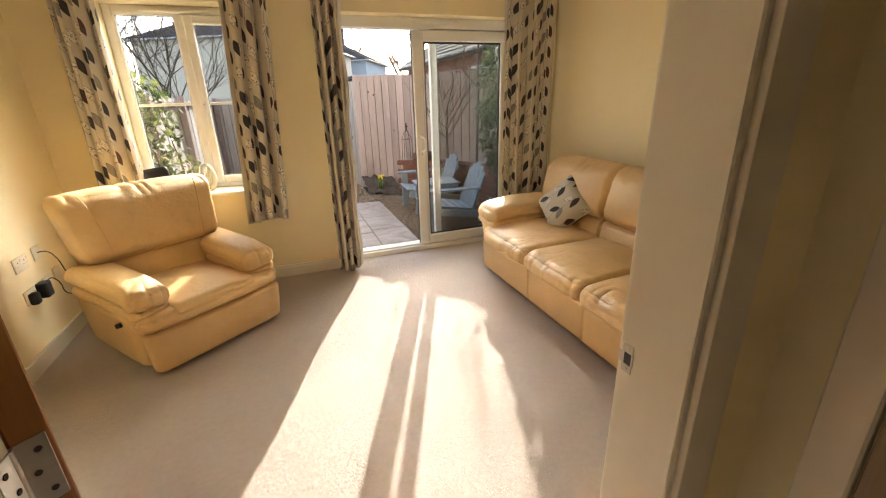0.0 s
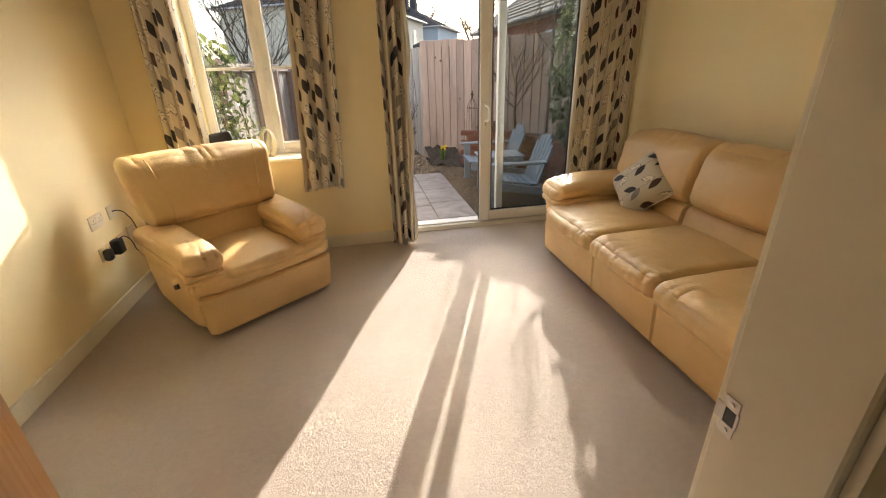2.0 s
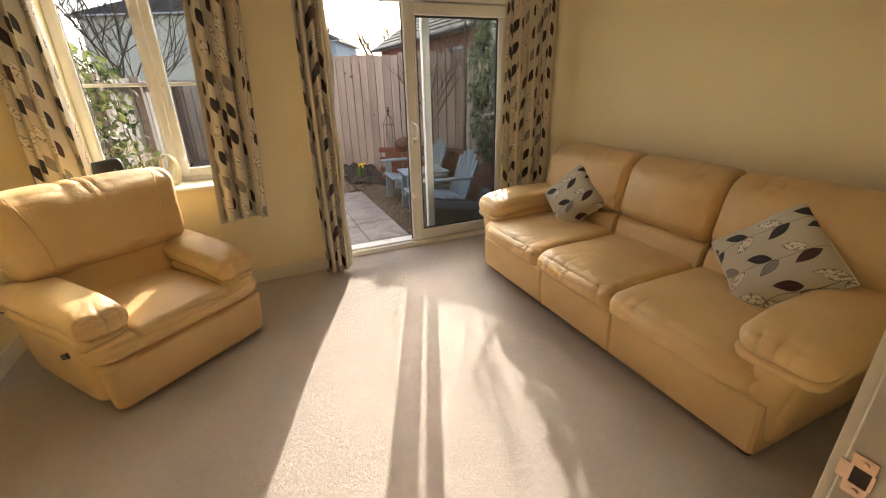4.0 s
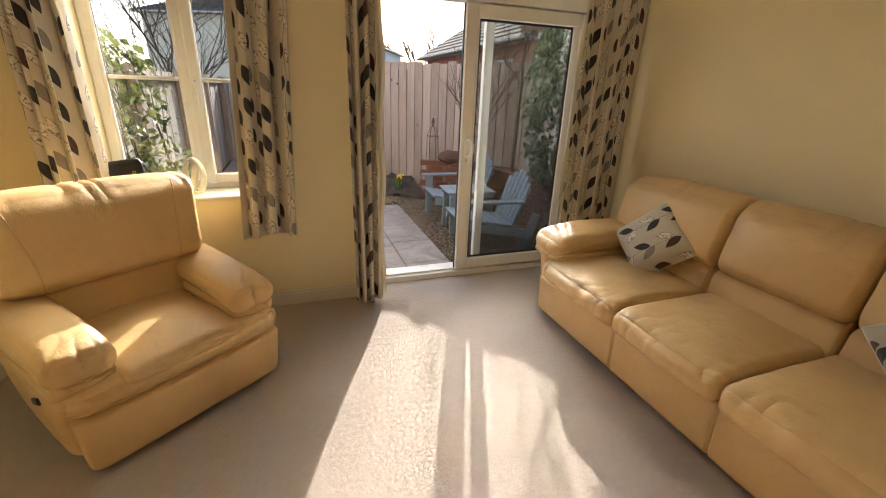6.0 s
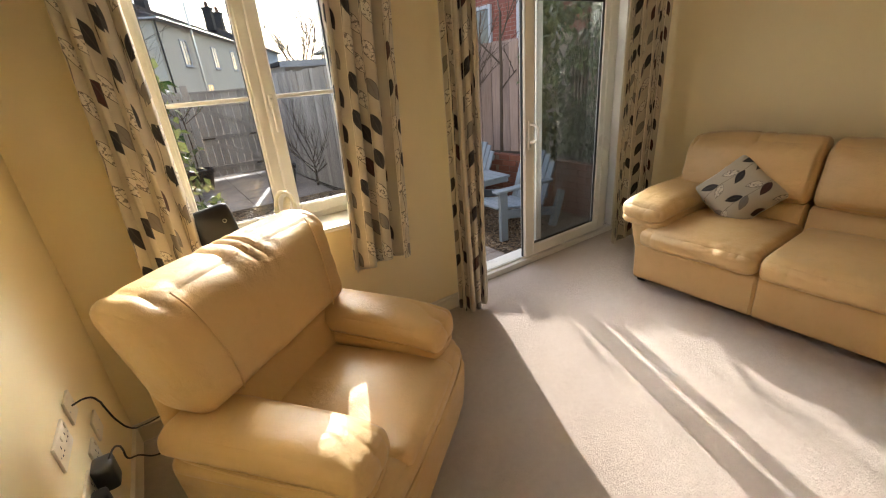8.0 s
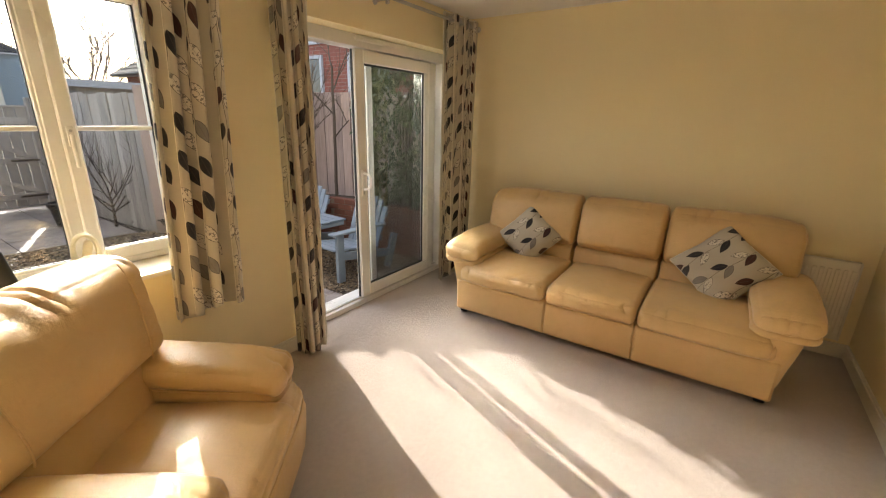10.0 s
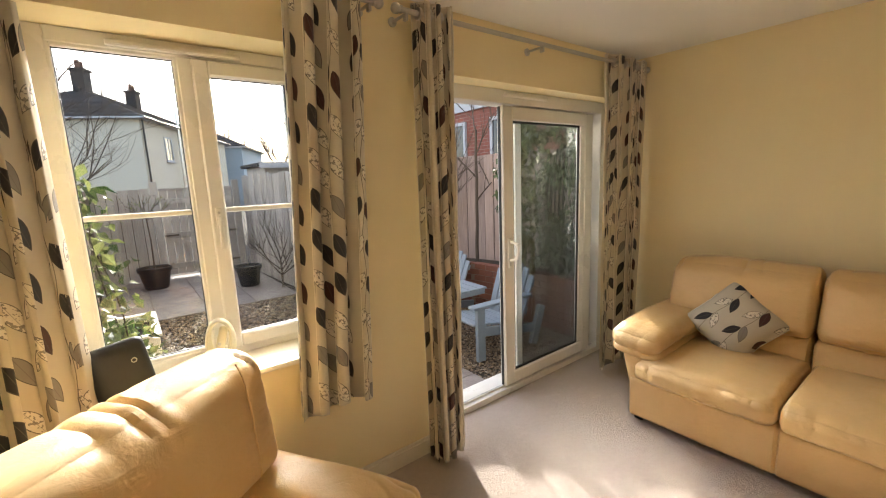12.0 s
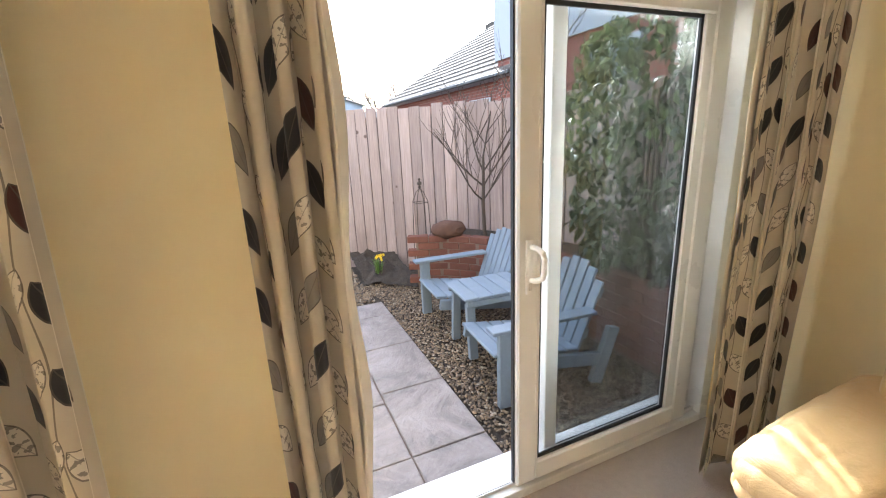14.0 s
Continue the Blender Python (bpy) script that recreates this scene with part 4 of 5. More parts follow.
def stones(name, label, areas, count, size, seed, parent=None):
    """Many small rounded stones scattered over rectangles."""
    base = bmesh.new()
    bmesh.ops.create_icosphere(base, subdivisions=1, radius=1.0)
    bv = np.array([v.co[:] for v in base.verts])
    bf = np.array([[v.index for v in f.verts] for f in base.faces])
    base.free()
    rng = np.random.default_rng(seed)
    total = sum((a[1] - a[0]) * (a[3] - a[2]) for a in areas)
    vs, fs, k = [], [], 0
    for x0, x1, y0, y1 in areas:
        for _ in range(int(count * (x1 - x0) * (y1 - y0) / total)):
            s = size * rng.uniform(0.55, 1.25)
            d = np.array([s * rng.uniform(0.8, 1.3), s * rng.uniform(0.65, 1.0), s * rng.uniform(0.4, 0.65)])
            a = rng.uniform(0, 6.28)
            v = bv * d * (1 + 0.12 * rng.standard_normal((len(bv), 1)))
            c, q = math.cos(a), math.sin(a)
            v = np.stack([v[:, 0] * c - v[:, 1] * q, v[:, 0] * q + v[:, 1] * c, v[:, 2]], 1)
            vs.append(v + np.array([rng.uniform(x0, x1), rng.uniform(y0, y1), GZ - 0.018 + rng.uniform(0, 0.016)]))
            fs.append(bf + k)
            k += len(bv)
    me = bpy.data.meshes.new(name)
    me.from_pydata(np.concatenate(vs).tolist(), [], np.concatenate(fs).tolist())
    me.materials.append(GRAVEL)
    me.shade_smooth()
    return tagged(new(name, me), label, "gravel", kind="stuff")


stones("gravel", "mixed brown and buff pea gravel under the garden seat", [(1.26, 2.55, 4.95, 7.55), (1.0, 1.9, 7.55, 7.95)], 15500, 0.0105, 4)
stones("gravel", "mixed brown and buff gravel strip across the path", [(-0.75, 1.20, 7.42, 9.0), (-0.62, -0.25, 5.0, 7.4)], 4200, 0.019, 5)


def paving():
    p = thing("pavement", "riven stone paving slabs with narrow joints", "paving", kind="structure")
    part("bed", bx(-1.36, 1.25, 5.005, 7.40, GZ - 0.028, GZ - 0.012), MORTAR, p)
    part("bed", bx(-1.36, 1.05, 9.05, 12.2, GZ - 0.028, GZ - 0.012), MORTAR, p)
    rnd = random.Random(5)

    def lay(x0, x1, y0, y1):
        bm = bmesh.new()
        box(bm, x0 + 0.004, x1 - 0.004, y0 + 0.004, y1 - 0.004, GZ - 0.02, GZ + rnd.uniform(-0.002, 0.002), 0.004)
        part("slab", bm, SLAB, p, smooth=0)

    for x0, x1, rows in ((0.815, 1.25, (0.265, 0.60, 0.60, 0.60, 0.33)), (0.205, 0.815, (0.265, 0.50, 0.60, 0.60, 0.43)), (-0.405, 0.205, (0.62, 0.60, 0.60, 0.575))):
        y = 5.005
        for h in rows:
            lay(x0, x1, y, y + h)
            y += h
    for y0 in (9.05, 9.65, 10.25, 10.85, 11.45):
        for x0 in (-1.36, -0.76, -0.16, 0.44):
            lay(x0, x0 + 0.6, y0, y0 + 0.6)


paving()


def fence(name, label, pts, top, mat, width=0.145, jitter=0.02, top_end=None):
    f = thing(name, label, "fence", kind="structure")
    rnd = random.Random(len(pts) * 7 + int(top * 100))
    me = mesh_of("board", bx(-width / 2 + 0.0045, width / 2 - 0.0045, -0.011, 0.011, 0, 1.0, 0.003), mat, 0)
    run, total = 0.0, sum(math.dist(a, b) for a, b in zip(pts, pts[1:]))
    for (xa, ya), (xb, yb) in zip(pts, pts[1:]):
        length = math.hypot(xb - xa, yb - ya)
        n = max(1, round(length / width))
        ang = math.degrees(math.atan2(yb - ya, xb - xa))
        for i in range(n):
            t = (i + 0.5) / n
            o = new("board", me)
            o.parent = f
            tp = top if top_end is None else top + (top_end - top) * (run + t * length) / total
            o.matrix_basis = pose(xa + (xb - xa) * t, ya + (yb - ya) * t, GZ - 0.03, rnd.uniform(-0.4, 0.4), 0, ang) @ Matrix.Diagonal((length / n / width, 1, tp - GZ + 0.03 + rnd.uniform(-jitter, jitter), 1))
        # Added dark sheet behind the boards, so the gaps read as shaded.
        part("gap_shade_sheet", bx(0.0, length, 0.0125, 0.017, GZ - 0.02, top - 0.10 if top_end is None else min(top, top_end) - 0.10), GAPSHADE, f, m=pose(xa, ya, 0, 0, 0, ang))
        for z in (0.35, 1.40):
            part("rail", bx(0.002, length - 0.002, 0.018, 0.055, z - 0.04, z + 0.04), mat, f, m=pose(xa, ya, 0, 0, 0, ang))
        run += length
    return f


CURVE = [(1.22, 8.85), (1.68, 8.60), (2.10, 8.25), (2.38, 7.92), (2.62, 7.57), (2.86, 7.15), (3.0, 6.6), (3.06, 5.9), (3.08, 4.95)]
fence("fence_curved", "weathered pinkish close-board fence curving round the gravel", CURVE, 1.86, BOARD)
fence("fence_side", "weathered grey close-board fence beside the path", [(1.05, 11.9), (1.22, 8.85)], 1.78, GREYBOARD)
fl = fence("fence_left", "pale weathered close-board boundary fence with posts", [(-1.44, 4.95), (-1.44, 12.0)], 1.62, GREYBOARD, top_end=1.5)
for yy in (6.4, 8.2, 10.0, 11.8):
    part("post", bx(-1.425, -1.335, yy, yy + 0.09, GZ - 0.03, 1.60, 0.006), BOARD, fl)
part("top_rail", bx(-1.46, -1.36, 4.98, 12.0, 1.47, 1.51, 0.004), BOARD, fl)


def gate():
    """Ledged and braced gate between posts, and boards beside it."""
    g = thing("garden_gate", "greyed ledged and braced timber gate with black hinges", "gate", pose(-0.36, 11.95, GZ))
    w, hgt, n = 1.20, 1.62, 9
    me = mesh_of("board", bx(0.005, w / n - 0.005, 0, 0.02, 0.06, hgt, 0.004), GREYBOARD, 0)
    for i in range(n):
        o = new("board", me)
        o.parent = g
        o.matrix_basis = pose(i * w / n, 0, 0)
    for z in (0.22, 0.80, 1.42):
        part("ledge", bx(0.02, w - 0.02, -0.03, -0.001, z - 0.05, z + 0.05, 0.004), GREYBOARD, g)
    for z0, z1 in ((1.37, 0.85), (0.75, 0.27)):
        bm = bmesh.new()
        d = math.hypot(w - 0.1, z1 - z0)
        box(bm, 0, d, -0.028, -0.002, -0.04, 0.04, 0.003, m=pose(0.05, -0.001, z0) @ Matrix.Rotation(math.atan2(z0 - z1, w - 0.1), 4, "Y"))
        part("brace", bm, GREYBOARD, g)
    for z in (0.22, 0.80):
        part("strap_hinge", bx(w - 0.34, w + 0.03, -0.036, -0.031, z - 0.018, z + 0.018), IRON, g)
    part("bolt", bx(0.0, 0.22, -0.045, -0.031, 0.78, 0.81, 0.004), IRON, g)
    for x0 in (-0.13, w + 0.01):
        tagged(part("gate_post", bx(x0 - 0.36, x0 - 0.24, 11.90, 12.02, GZ - 0.02, 1.72, 0.01), GREYBOARD), "greyed square timber gate post", "post")
    fence("fence_gate", "greyed boards beside the gate", [(-1.44, 11.97), (-0.50, 11.97)], 1.6, GREYBOARD)
    part("capping", bx(0.0, w, -0.02, 0.04, hgt, hgt + 0.04, 0.006), GREYBOARD, g)


gate()


def raised_bed():
    b = thing("brick_planter_wall", "low curved red brick wall holding up a planting bed", "wall", kind="structure")
    line = [(1.72, 7.52), (1.98, 7.40), (2.20, 7.18), (2.38, 6.88), (2.48, 6.50), (2.53, 6.05), (2.55, 5.55), (2.55, 5.0)]
    top = 0.52
    mbed = bmesh.new()
    inner = [(x + 0.03, y + 0.03) for x, y in line]
    outer = CURVE[3:]
    soil = [mbed.verts.new((x, y, top - 0.06)) for x, y in inner] + [mbed.verts.new((x, y, top - 0.06)) for x, y in reversed(outer)]
    mbed.faces.new(soil)
    r = bmesh.ops.extrude_face_region(mbed, geom=mbed.faces[:])
    bmesh.ops.translate(mbed, vec=(0, 0, -0.5), verts=[v for v in r["geom"] if isinstance(v, bmesh.types.BMVert)])
    bmesh.ops.triangulate(mbed, faces=mbed.faces)
    part("soil", mbed, EARTH, b)
    me = mesh_of("brick", bx(-0.107, 0.107, -0.05, 0.05, -0.0325, 0.0325, 0.004), BRICK, 0)
    total = sum(math.dist(p, q) for p, q in zip(line, line[1:]))

    def at(d):
        for p, q in zip(line, line[1:]):
            k = math.dist(p, q)
            if d <= k:
                return p[0] + (q[0] - p[0]) * d / k, p[1] + (q[1] - p[1]) * d / k, math.degrees(math.atan2(q[1] - p[1], q[0] - p[0]))
            d -= k
        return line[-1][0], line[-1][1], -90.0
    for row in range(8):
        d = 0.0 if row % 2 else 0.112
        while d < total:
            x, y, a = at(d)
            o = new("brick", me)
            o.parent = b
            o.matrix_basis = pose(x, y, GZ + 0.02 + 0.0325 + row * 0.0725, random.uniform(-0.8, 0.8), 0, a + random.uniform(-1, 1))
            d += 0.224
    for p, q in zip(line, line[1:]):
        k = math.dist(p, q)
        part("mortar", bx(-0.02, k + 0.02, -0.042, 0.042, GZ, GZ + 0.58), MORTAR, b, m=pose(p[0], p[1], 0, 0, 0, math.degrees(math.atan2(q[1] - p[1], q[0] - p[0]))))
    t = bmesh.new()
    bmesh.ops.create_icosphere(t, subdivisions=3, radius=1.0)
    for v in t.verts:
        v.co = Vector((v.co.x * 0.175, v.co.y * 0.10, v.co.z * 0.095)) * (1 + 0.16 * noise.noise(v.co * 2.3 + Vector((3, 1, 0))) + 0.06 * noise.noise(v.co * 6))
    tagged(part("stone", t, TERRA, m=pose(2.0, 7.36, 0.595, 0, 0, -18)), "rough brown stone lying on the brick wall", "stone")
    s = bmesh.new()
    vs = [s.verts.new(p) for p in ((1.22, 7.98, GZ + 0.02), (1.75, 7.58, GZ + 0.02), (1.75, 8.6, 0.12), (1.22, 8.84, 0.12))]
    s.faces.new(vs)
    bmesh.ops.subdivide_edges(s, edges=s.edges[:], cuts=24, use_grid_fill=True)
    for v in s.verts:
        v.co.z += 0.05 * noise.noise(v.co * 9) + 0.03 * noise.noise(v.co * 23)
    tagged(part("soil_bed", s, EARTH), "dark bark-mulched soil at the foot of the fence", "soil", kind="structure")


raised_bed()


def companion_seat(m):
    """Two slatted armchairs joined by a table."""
    b = thing("garden_bench", "pale blue painted wooden companion seat with a joining table", "garden bench", m)

    def plank(name, x0, x1, y0, y1, z0, z1, mm=None):
        part(name, bx(x0, x1, y0, y1, z0, z1, 0.004), BLUE, b, m=mm)

    for cx in (-0.465, 0.465):
        for sx in (-1, 1):
            x = cx + sx * 0.235
            if sx * cx < 0:
                plank("side_rail", -0.015, 0.015, 0, 0.70, -0.04, 0.04, pose(x, -0.36, 0.26, -9, 0, 0))
                continue
            plank("front_leg", x - 0.02, x + 0.02, -0.36, -0.28, 0, 0.46)
            plank("back_leg", -0.02, 0.02, -0.04, 0.04, 0.0, 0.36, pose(x, 0.28, 0, -18, 0, 0))
            plank("armrest", x - 0.045, x + 0.045, -0.41, 0.24, 0.46, 0.482)
            plank("side_rail", -0.015, 0.015, 0, 0.70, -0.04, 0.04, pose(x, -0.36, 0.26, -9, 0, 0))
        for i in range(6):
            plank("seat_slat", cx - 0.225, cx + 0.225, 0, 0.083, 0, 0.02, pose(0, -0.38 + i * 0.092, 0.305 - i * 0.014, -8, 0, 0))
        for i in range(6):
            u = (i - 2.5) / 2.5
            bm = bmesh.new()
            box(bm, -0.034, 0.034, 0, 0.018, 0, 0.55 - 0.09 * u * u, 0.004)
            part("back_slat", bm, BLUE, b, m=pose(cx + (i - 2.5) * 0.075, 0.14, 0.20, -20, u * 2.0, 0))
        for z, w in ((0.14, 0.22), (0.39, 0.225)):
            plank("back_rail", cx - w, cx + w, 0.02, 0.045, z - 0.03, z + 0.03, pose(0, 0.14, 0.20, -20, 0, 0))
    for i in range(5):
        plank("table_slat", -0.195, 0.195, -0.33 + i * 0.103, -0.231 + i * 0.103, 0.43, 0.45)
    for sx in (-1, 1):
        plank("table_bearer", sx * 0.17 - 0.02, sx * 0.17 + 0.02, -0.31, 0.16, 0.385, 0.428)
        plank("table_leg", -0.02, 0.02, -0.03, 0.03, 0.0, 0.39, pose(sx * 0.16, -0.27, 0, 0, -sx * 6, 0))
    return b


companion_seat(pose(1.85, 6.14, GZ, 0, 0, -93.6) @ Matrix.Scale(1.08, 4))


def obelisk():
    o = thing("plant_support", "thin dark iron plant obelisk standing in the bed", "plant support", pose(1.83, 7.68, 0.0))
    for sx in (-1, 1):
        for sy in (-1, 1):
            bm = bmesh.new()
            sweep(bm, [(sx * 0.075, sy * 0.075, 0.02), (sx * 0.07, sy * 0.07, 0.6), (sx * 0.062, sy * 0.062, 0.86), (sx * 0.03, sy * 0.03, 0.96), (0, 0, 1.0)], 0.004, 5)
            part("leg", bm, IRON, o)
    for z, r in ((0.3, 0.075), (0.85, 0.064)):
        bm = bmesh.new()
        sweep(bm, [(r * a, r * c, z) for a, c in ((-1, -1), (1, -1), (1, 1), (-1, 1), (-1, -1))], 0.003, 5)
        part("ring", bm, IRON, o)
    bm = bmesh.new()
    for z, r in ((1.01, 0.016), (1.05, 0.024), (1.09, 0.014)):
        bmesh.ops.create_uvsphere(bm, u_segments=10, v_segments=8, radius=r, matrix=Matrix.Translation((0, 0, z)))
    part("finial", bm, IRON, o)


obelisk()


def branches(bm, p, d, length, r, depth, rnd, spread=0.55, lift=0.12, tips=None):
    pts, q = [p.copy()], d.copy()
    n = 5
    for i in range(n):
        q = (q + Vector((rnd.uniform(-1, 1), rnd.uniform(-1, 1), rnd.uniform(-0.6, 0.9))) * 0.13 + Vector((0, 0, lift * 0.2))).normalized()
        pts.append(pts[-1] + q * length / n)
    sweep(bm, pts, r, 5 if r > 0.008 else 3, r * 0.45)
    if tips is not None and depth <= 1:
        tips.extend(pts[2:])
    if depth <= 0:
        return
    for k in range(rnd.choice((3, 4, 4))):
        i = rnd.randint(1, n)
        s = (q + Vector((rnd.uniform(-1, 1), rnd.uniform(-1, 1), rnd.uniform(-0.3, 0.9))) * spread * 1.6).normalized()
        branches(bm, pts[i], s, length * rnd.uniform(0.55, 0.8), r * 0.58, depth - 1, rnd, spread, lift, tips)


def bare_tree(name, label, x, y, z, trunk, r, limbs, size, seed, depth=3, lean=(0, 0, 1), spread=0.55):
    t = thing(name, label, "tree", pose(x, y, z))
    rnd = random.Random(seed)
    bm = bmesh.new()
    pts = [Vector((0, 0, -0.05))]
    for i in range(6):
        pts.append(pts[-1] + Vector((rnd.uniform(-0.04, 0.04) + lean[0] / 6, rnd.uniform(-0.04, 0.04) + lean[1] / 6, 1)) * trunk / 6)
    sweep(bm, pts, r, 8, r * 0.6)
    part("trunk", bm, BARK, t)
    for k in range(limbs):
        bm = bmesh.new()
        a = k * 2.399 + rnd.uniform(-0.4, 0.4)
        d = Vector((math.cos(a) * 0.75, math.sin(a) * 0.75, rnd.uniform(0.5, 1.1))).normalized()
        branches(bm, pts[3 + k % 4] if limbs > 3 else pts[-1], d, size, r * 0.45, depth, rnd, spread)
        part("limb", bm, BARK, t)
    return t


bare_tree("tree", "bare winter tree beyond the boundary fence", -2.1, 11.2, GZ, 1.9, 0.040, 12, 1.6, 3, 3, spread=0.8)
bare_tree("shrub", "bare twiggy shrub trained against the curved fence", 2.42, 7.35, 0.45, 0.9, 0.022, 7, 0.75, 8, 2, spread=0.4)
bare_tree("shrub", "bare twiggy shrub growing from the brick bed", 2.66, 6.75, 0.45, 1.75, 0.024, 4, 0.5, 17, 2, spread=0.4)
bare_tree("shrub", "bare shrub beside the grey fence", 0.98, 9.6, GZ, 0.5, 0.022, 9, 0.7, 23, 2, spread=0.4)
bare_tree("tree", "far bare winter tree behind the houses", 9.0, 62.0, GZ, 4.0, 0.25, 7, 4.2, 31, 3)
bare_tree("tree", "far bare winter tree behind the houses", 17.0, 60.0, GZ, 4.0, 0.25, 7, 4.6, 37, 3)


def leaves(name, spots, mat, size, parent, seed, droop=0.4):
    """Folded pointed leaves at the given places."""
    rnd = random.Random(seed)
    vs, fs = [], []
    for p in spots:
        s = size * rnd.uniform(0.6, 1.25)
        m = Matrix.Translation(p) @ Euler((rnd.uniform(-1.0, 0.4) - droop, rnd.uniform(-0.7, 0.7), rnd.uniform(0, 6.28))).to_matrix().to_4x4()
        k = len(vs)
        for q in ((0, 0, 0), (-0.32, 0.42, 0.10), (0, 0.45, 0), (0.32, 0.42, 0.10), (0, 1.0, -0.08)):
            vs.append((m @ (Vector(q) * s))[:])
        fs += [(k, k + 2, k + 1), (k, k + 3, k + 2), (k + 1, k + 2, k + 4), (k + 2, k + 3, k + 4)]
    me = bpy.data.meshes.new(name)
    me.from_pydata(vs, [], fs)
    me.materials.append(mat)
    ob = new(name, me)
    ob.parent = parent
    return ob


def evergreen():
    t = thing("bush", "tall evergreen shrub with hanging dull green leaves against the fence", "bush")
    rnd = random.Random(6)
    bm = bmesh.new()
    for k in range(5):
        sweep(bm, [(2.62 + 0.03 * k, 5.45 + 0.05 * k, 0.42), (2.6 + 0.06 * k, 5.4 + 0.09 * k, 1.0), (2.5 + 0.11 * k, 5.3 + 0.14 * k, 1.75)], 0.014, 6, 0.006)
    part("trunk", bm, BARK, t)
    spots = []
    while len(spots) < 2300:
        z = rnd.uniform(0.55, 2.18)
        wide = 0.16 + 0.26 * math.sin(min(1.0, max(0.0, (z - 0.4) / 1.75)) * math.pi * 0.86) ** 0.7
        a, rr = rnd.uniform(0, 6.28), math.sqrt(rnd.uniform(0.25, 1.0))
        p = Vector((2.64 + math.cos(a) * rr * wide, 5.62 + math.sin(a) * rr * wide * 1.5, z))
        if noise.noise(p * 4.2) > -0.14 and p.x < 3.02:
            spots.append(p)
    leaves("crown", spots, LAUREL, 0.085, t, 7, 0.7)


evergreen()


def climber():
    t = thing("climbing_plant", "sunlit variegated ivy climbing beside the window", "climbing plant")
    rnd = random.Random(12)
    bm, spots = bmesh.new(), []
    for k in range(7):
        p = Vector((-1.17 + 0.03 * k, 5.35 + rnd.uniform(-0.1, 0.3), GZ - 0.03))
        pts = [p.copy()]
        for i in range(14):
            p = p + Vector((rnd.uniform(-0.035, 0.024), rnd.uniform(-0.05, 0.05), 0.125))
            pts.append(p.copy())
        sweep(bm, pts, 0.006, 5, 0.003)
        for _ in range(130):
            i = rnd.choice((4, 5, 5, 6, 6, 7, 7, 8, 9, 10, 11, 12, 13, 14))
            spots.append(pts[i] + Vector((rnd.gauss(0.005 * (14 - i), 0.045 + 0.004 * (14 - i)), rnd.gauss(0, 0.09), rnd.gauss(0, 0.06))))
    part("stems", bm, BARK, t)
    leaves("leaves", spots, IVY, 0.075, t, 5)


climber()


def daffodils():
    t = thing("flowers", "clump of yellow daffodils in the soil bed", "flowers", pose(1.42, 8.12, 0.0) @ Matrix.Scale(0.62, 4))
    rnd = random.Random(3)
    bm, fl_ = bmesh.new(), bmesh.new()
    for _ in range(46):
        a, r0 = rnd.uniform(0, 6.28), rnd.uniform(0, 0.07)
        p = Vector((math.cos(a) * r0, math.sin(a) * r0, 0))
        o = Vector((math.cos(a), math.sin(a), 0)) * rnd.uniform(0.02, 0.13)
        h = rnd.uniform(0.2, 0.34)
        w = Vector((-math.sin(a), math.cos(a), 0)) * 0.006
        q = [p - w, p + w, p + o * 0.4 + w + Vector((0, 0, h * 0.7)), p + o + Vector((0, 0, h)), p + o * 0.4 - w + Vector((0, 0, h * 0.7))]
        bm.faces.new([bm.verts.new(c) for c in q])
    for _ in range(9):
        a, r0 = rnd.uniform(0, 6.28), rnd.uniform(0.02, 0.12)
        c = Vector((math.cos(a) * r0, math.sin(a) * r0 * 0.8, rnd.uniform(0.27, 0.36)))
        for k in range(6):
            e = k * math.pi / 3
            u = Vector((math.cos(e), -0.35, math.sin(e)))
            v = Vector((math.cos(e + 0.5), -0.3, math.sin(e + 0.5)))
            fl_.faces.new([fl_.verts.new(x) for x in (c, c + u * 0.03, c + v * 0.034, c + v * 0.015)])
        tube(fl_, c, c + Vector((0, -0.03, 0)), 0.011, 0.014, 8)
    part("blades", bm, GRASSY, t, smooth=0)
    part("blooms", fl_, PETAL, t, smooth=0)


daffodils()


def trough():
    t = thing("planter", "pale painted timber trough planter with soil", "planter", pose(-1.03, 7.55, GZ))
    for a in ((-0.22, 0.22, -0.42, -0.39), (-0.22, 0.22, 0.39, 0.42), (-0.22, -0.19, -0.39, 0.39), (0.19, 0.22, -0.39, 0.39)):
        part("side_board", bx(*a, 0.0, 0.36, 0.004), GLOSS, t)
    for a in ((-0.24, 0.24, -0.44, -0.37), (-0.24, 0.24, 0.37, 0.44), (-0.24, -0.17, -0.37, 0.37), (0.17, 0.24, -0.37, 0.37)):
        part("rim", bx(*a, 0.36, 0.385, 0.004), GLOSS, t)
    part("soil", bx(-0.19, 0.19, -0.39, 0.39, 0.02, 0.30), EARTH, t)
    rnd = random.Random(2)
    leaves("seedlings", [Vector((rnd.uniform(-0.17, 0.17), rnd.uniform(-0.36, 0.36), 0.30)) for _ in range(70)], GRASSY, 0.08, t, 8, -0.9)


trough()


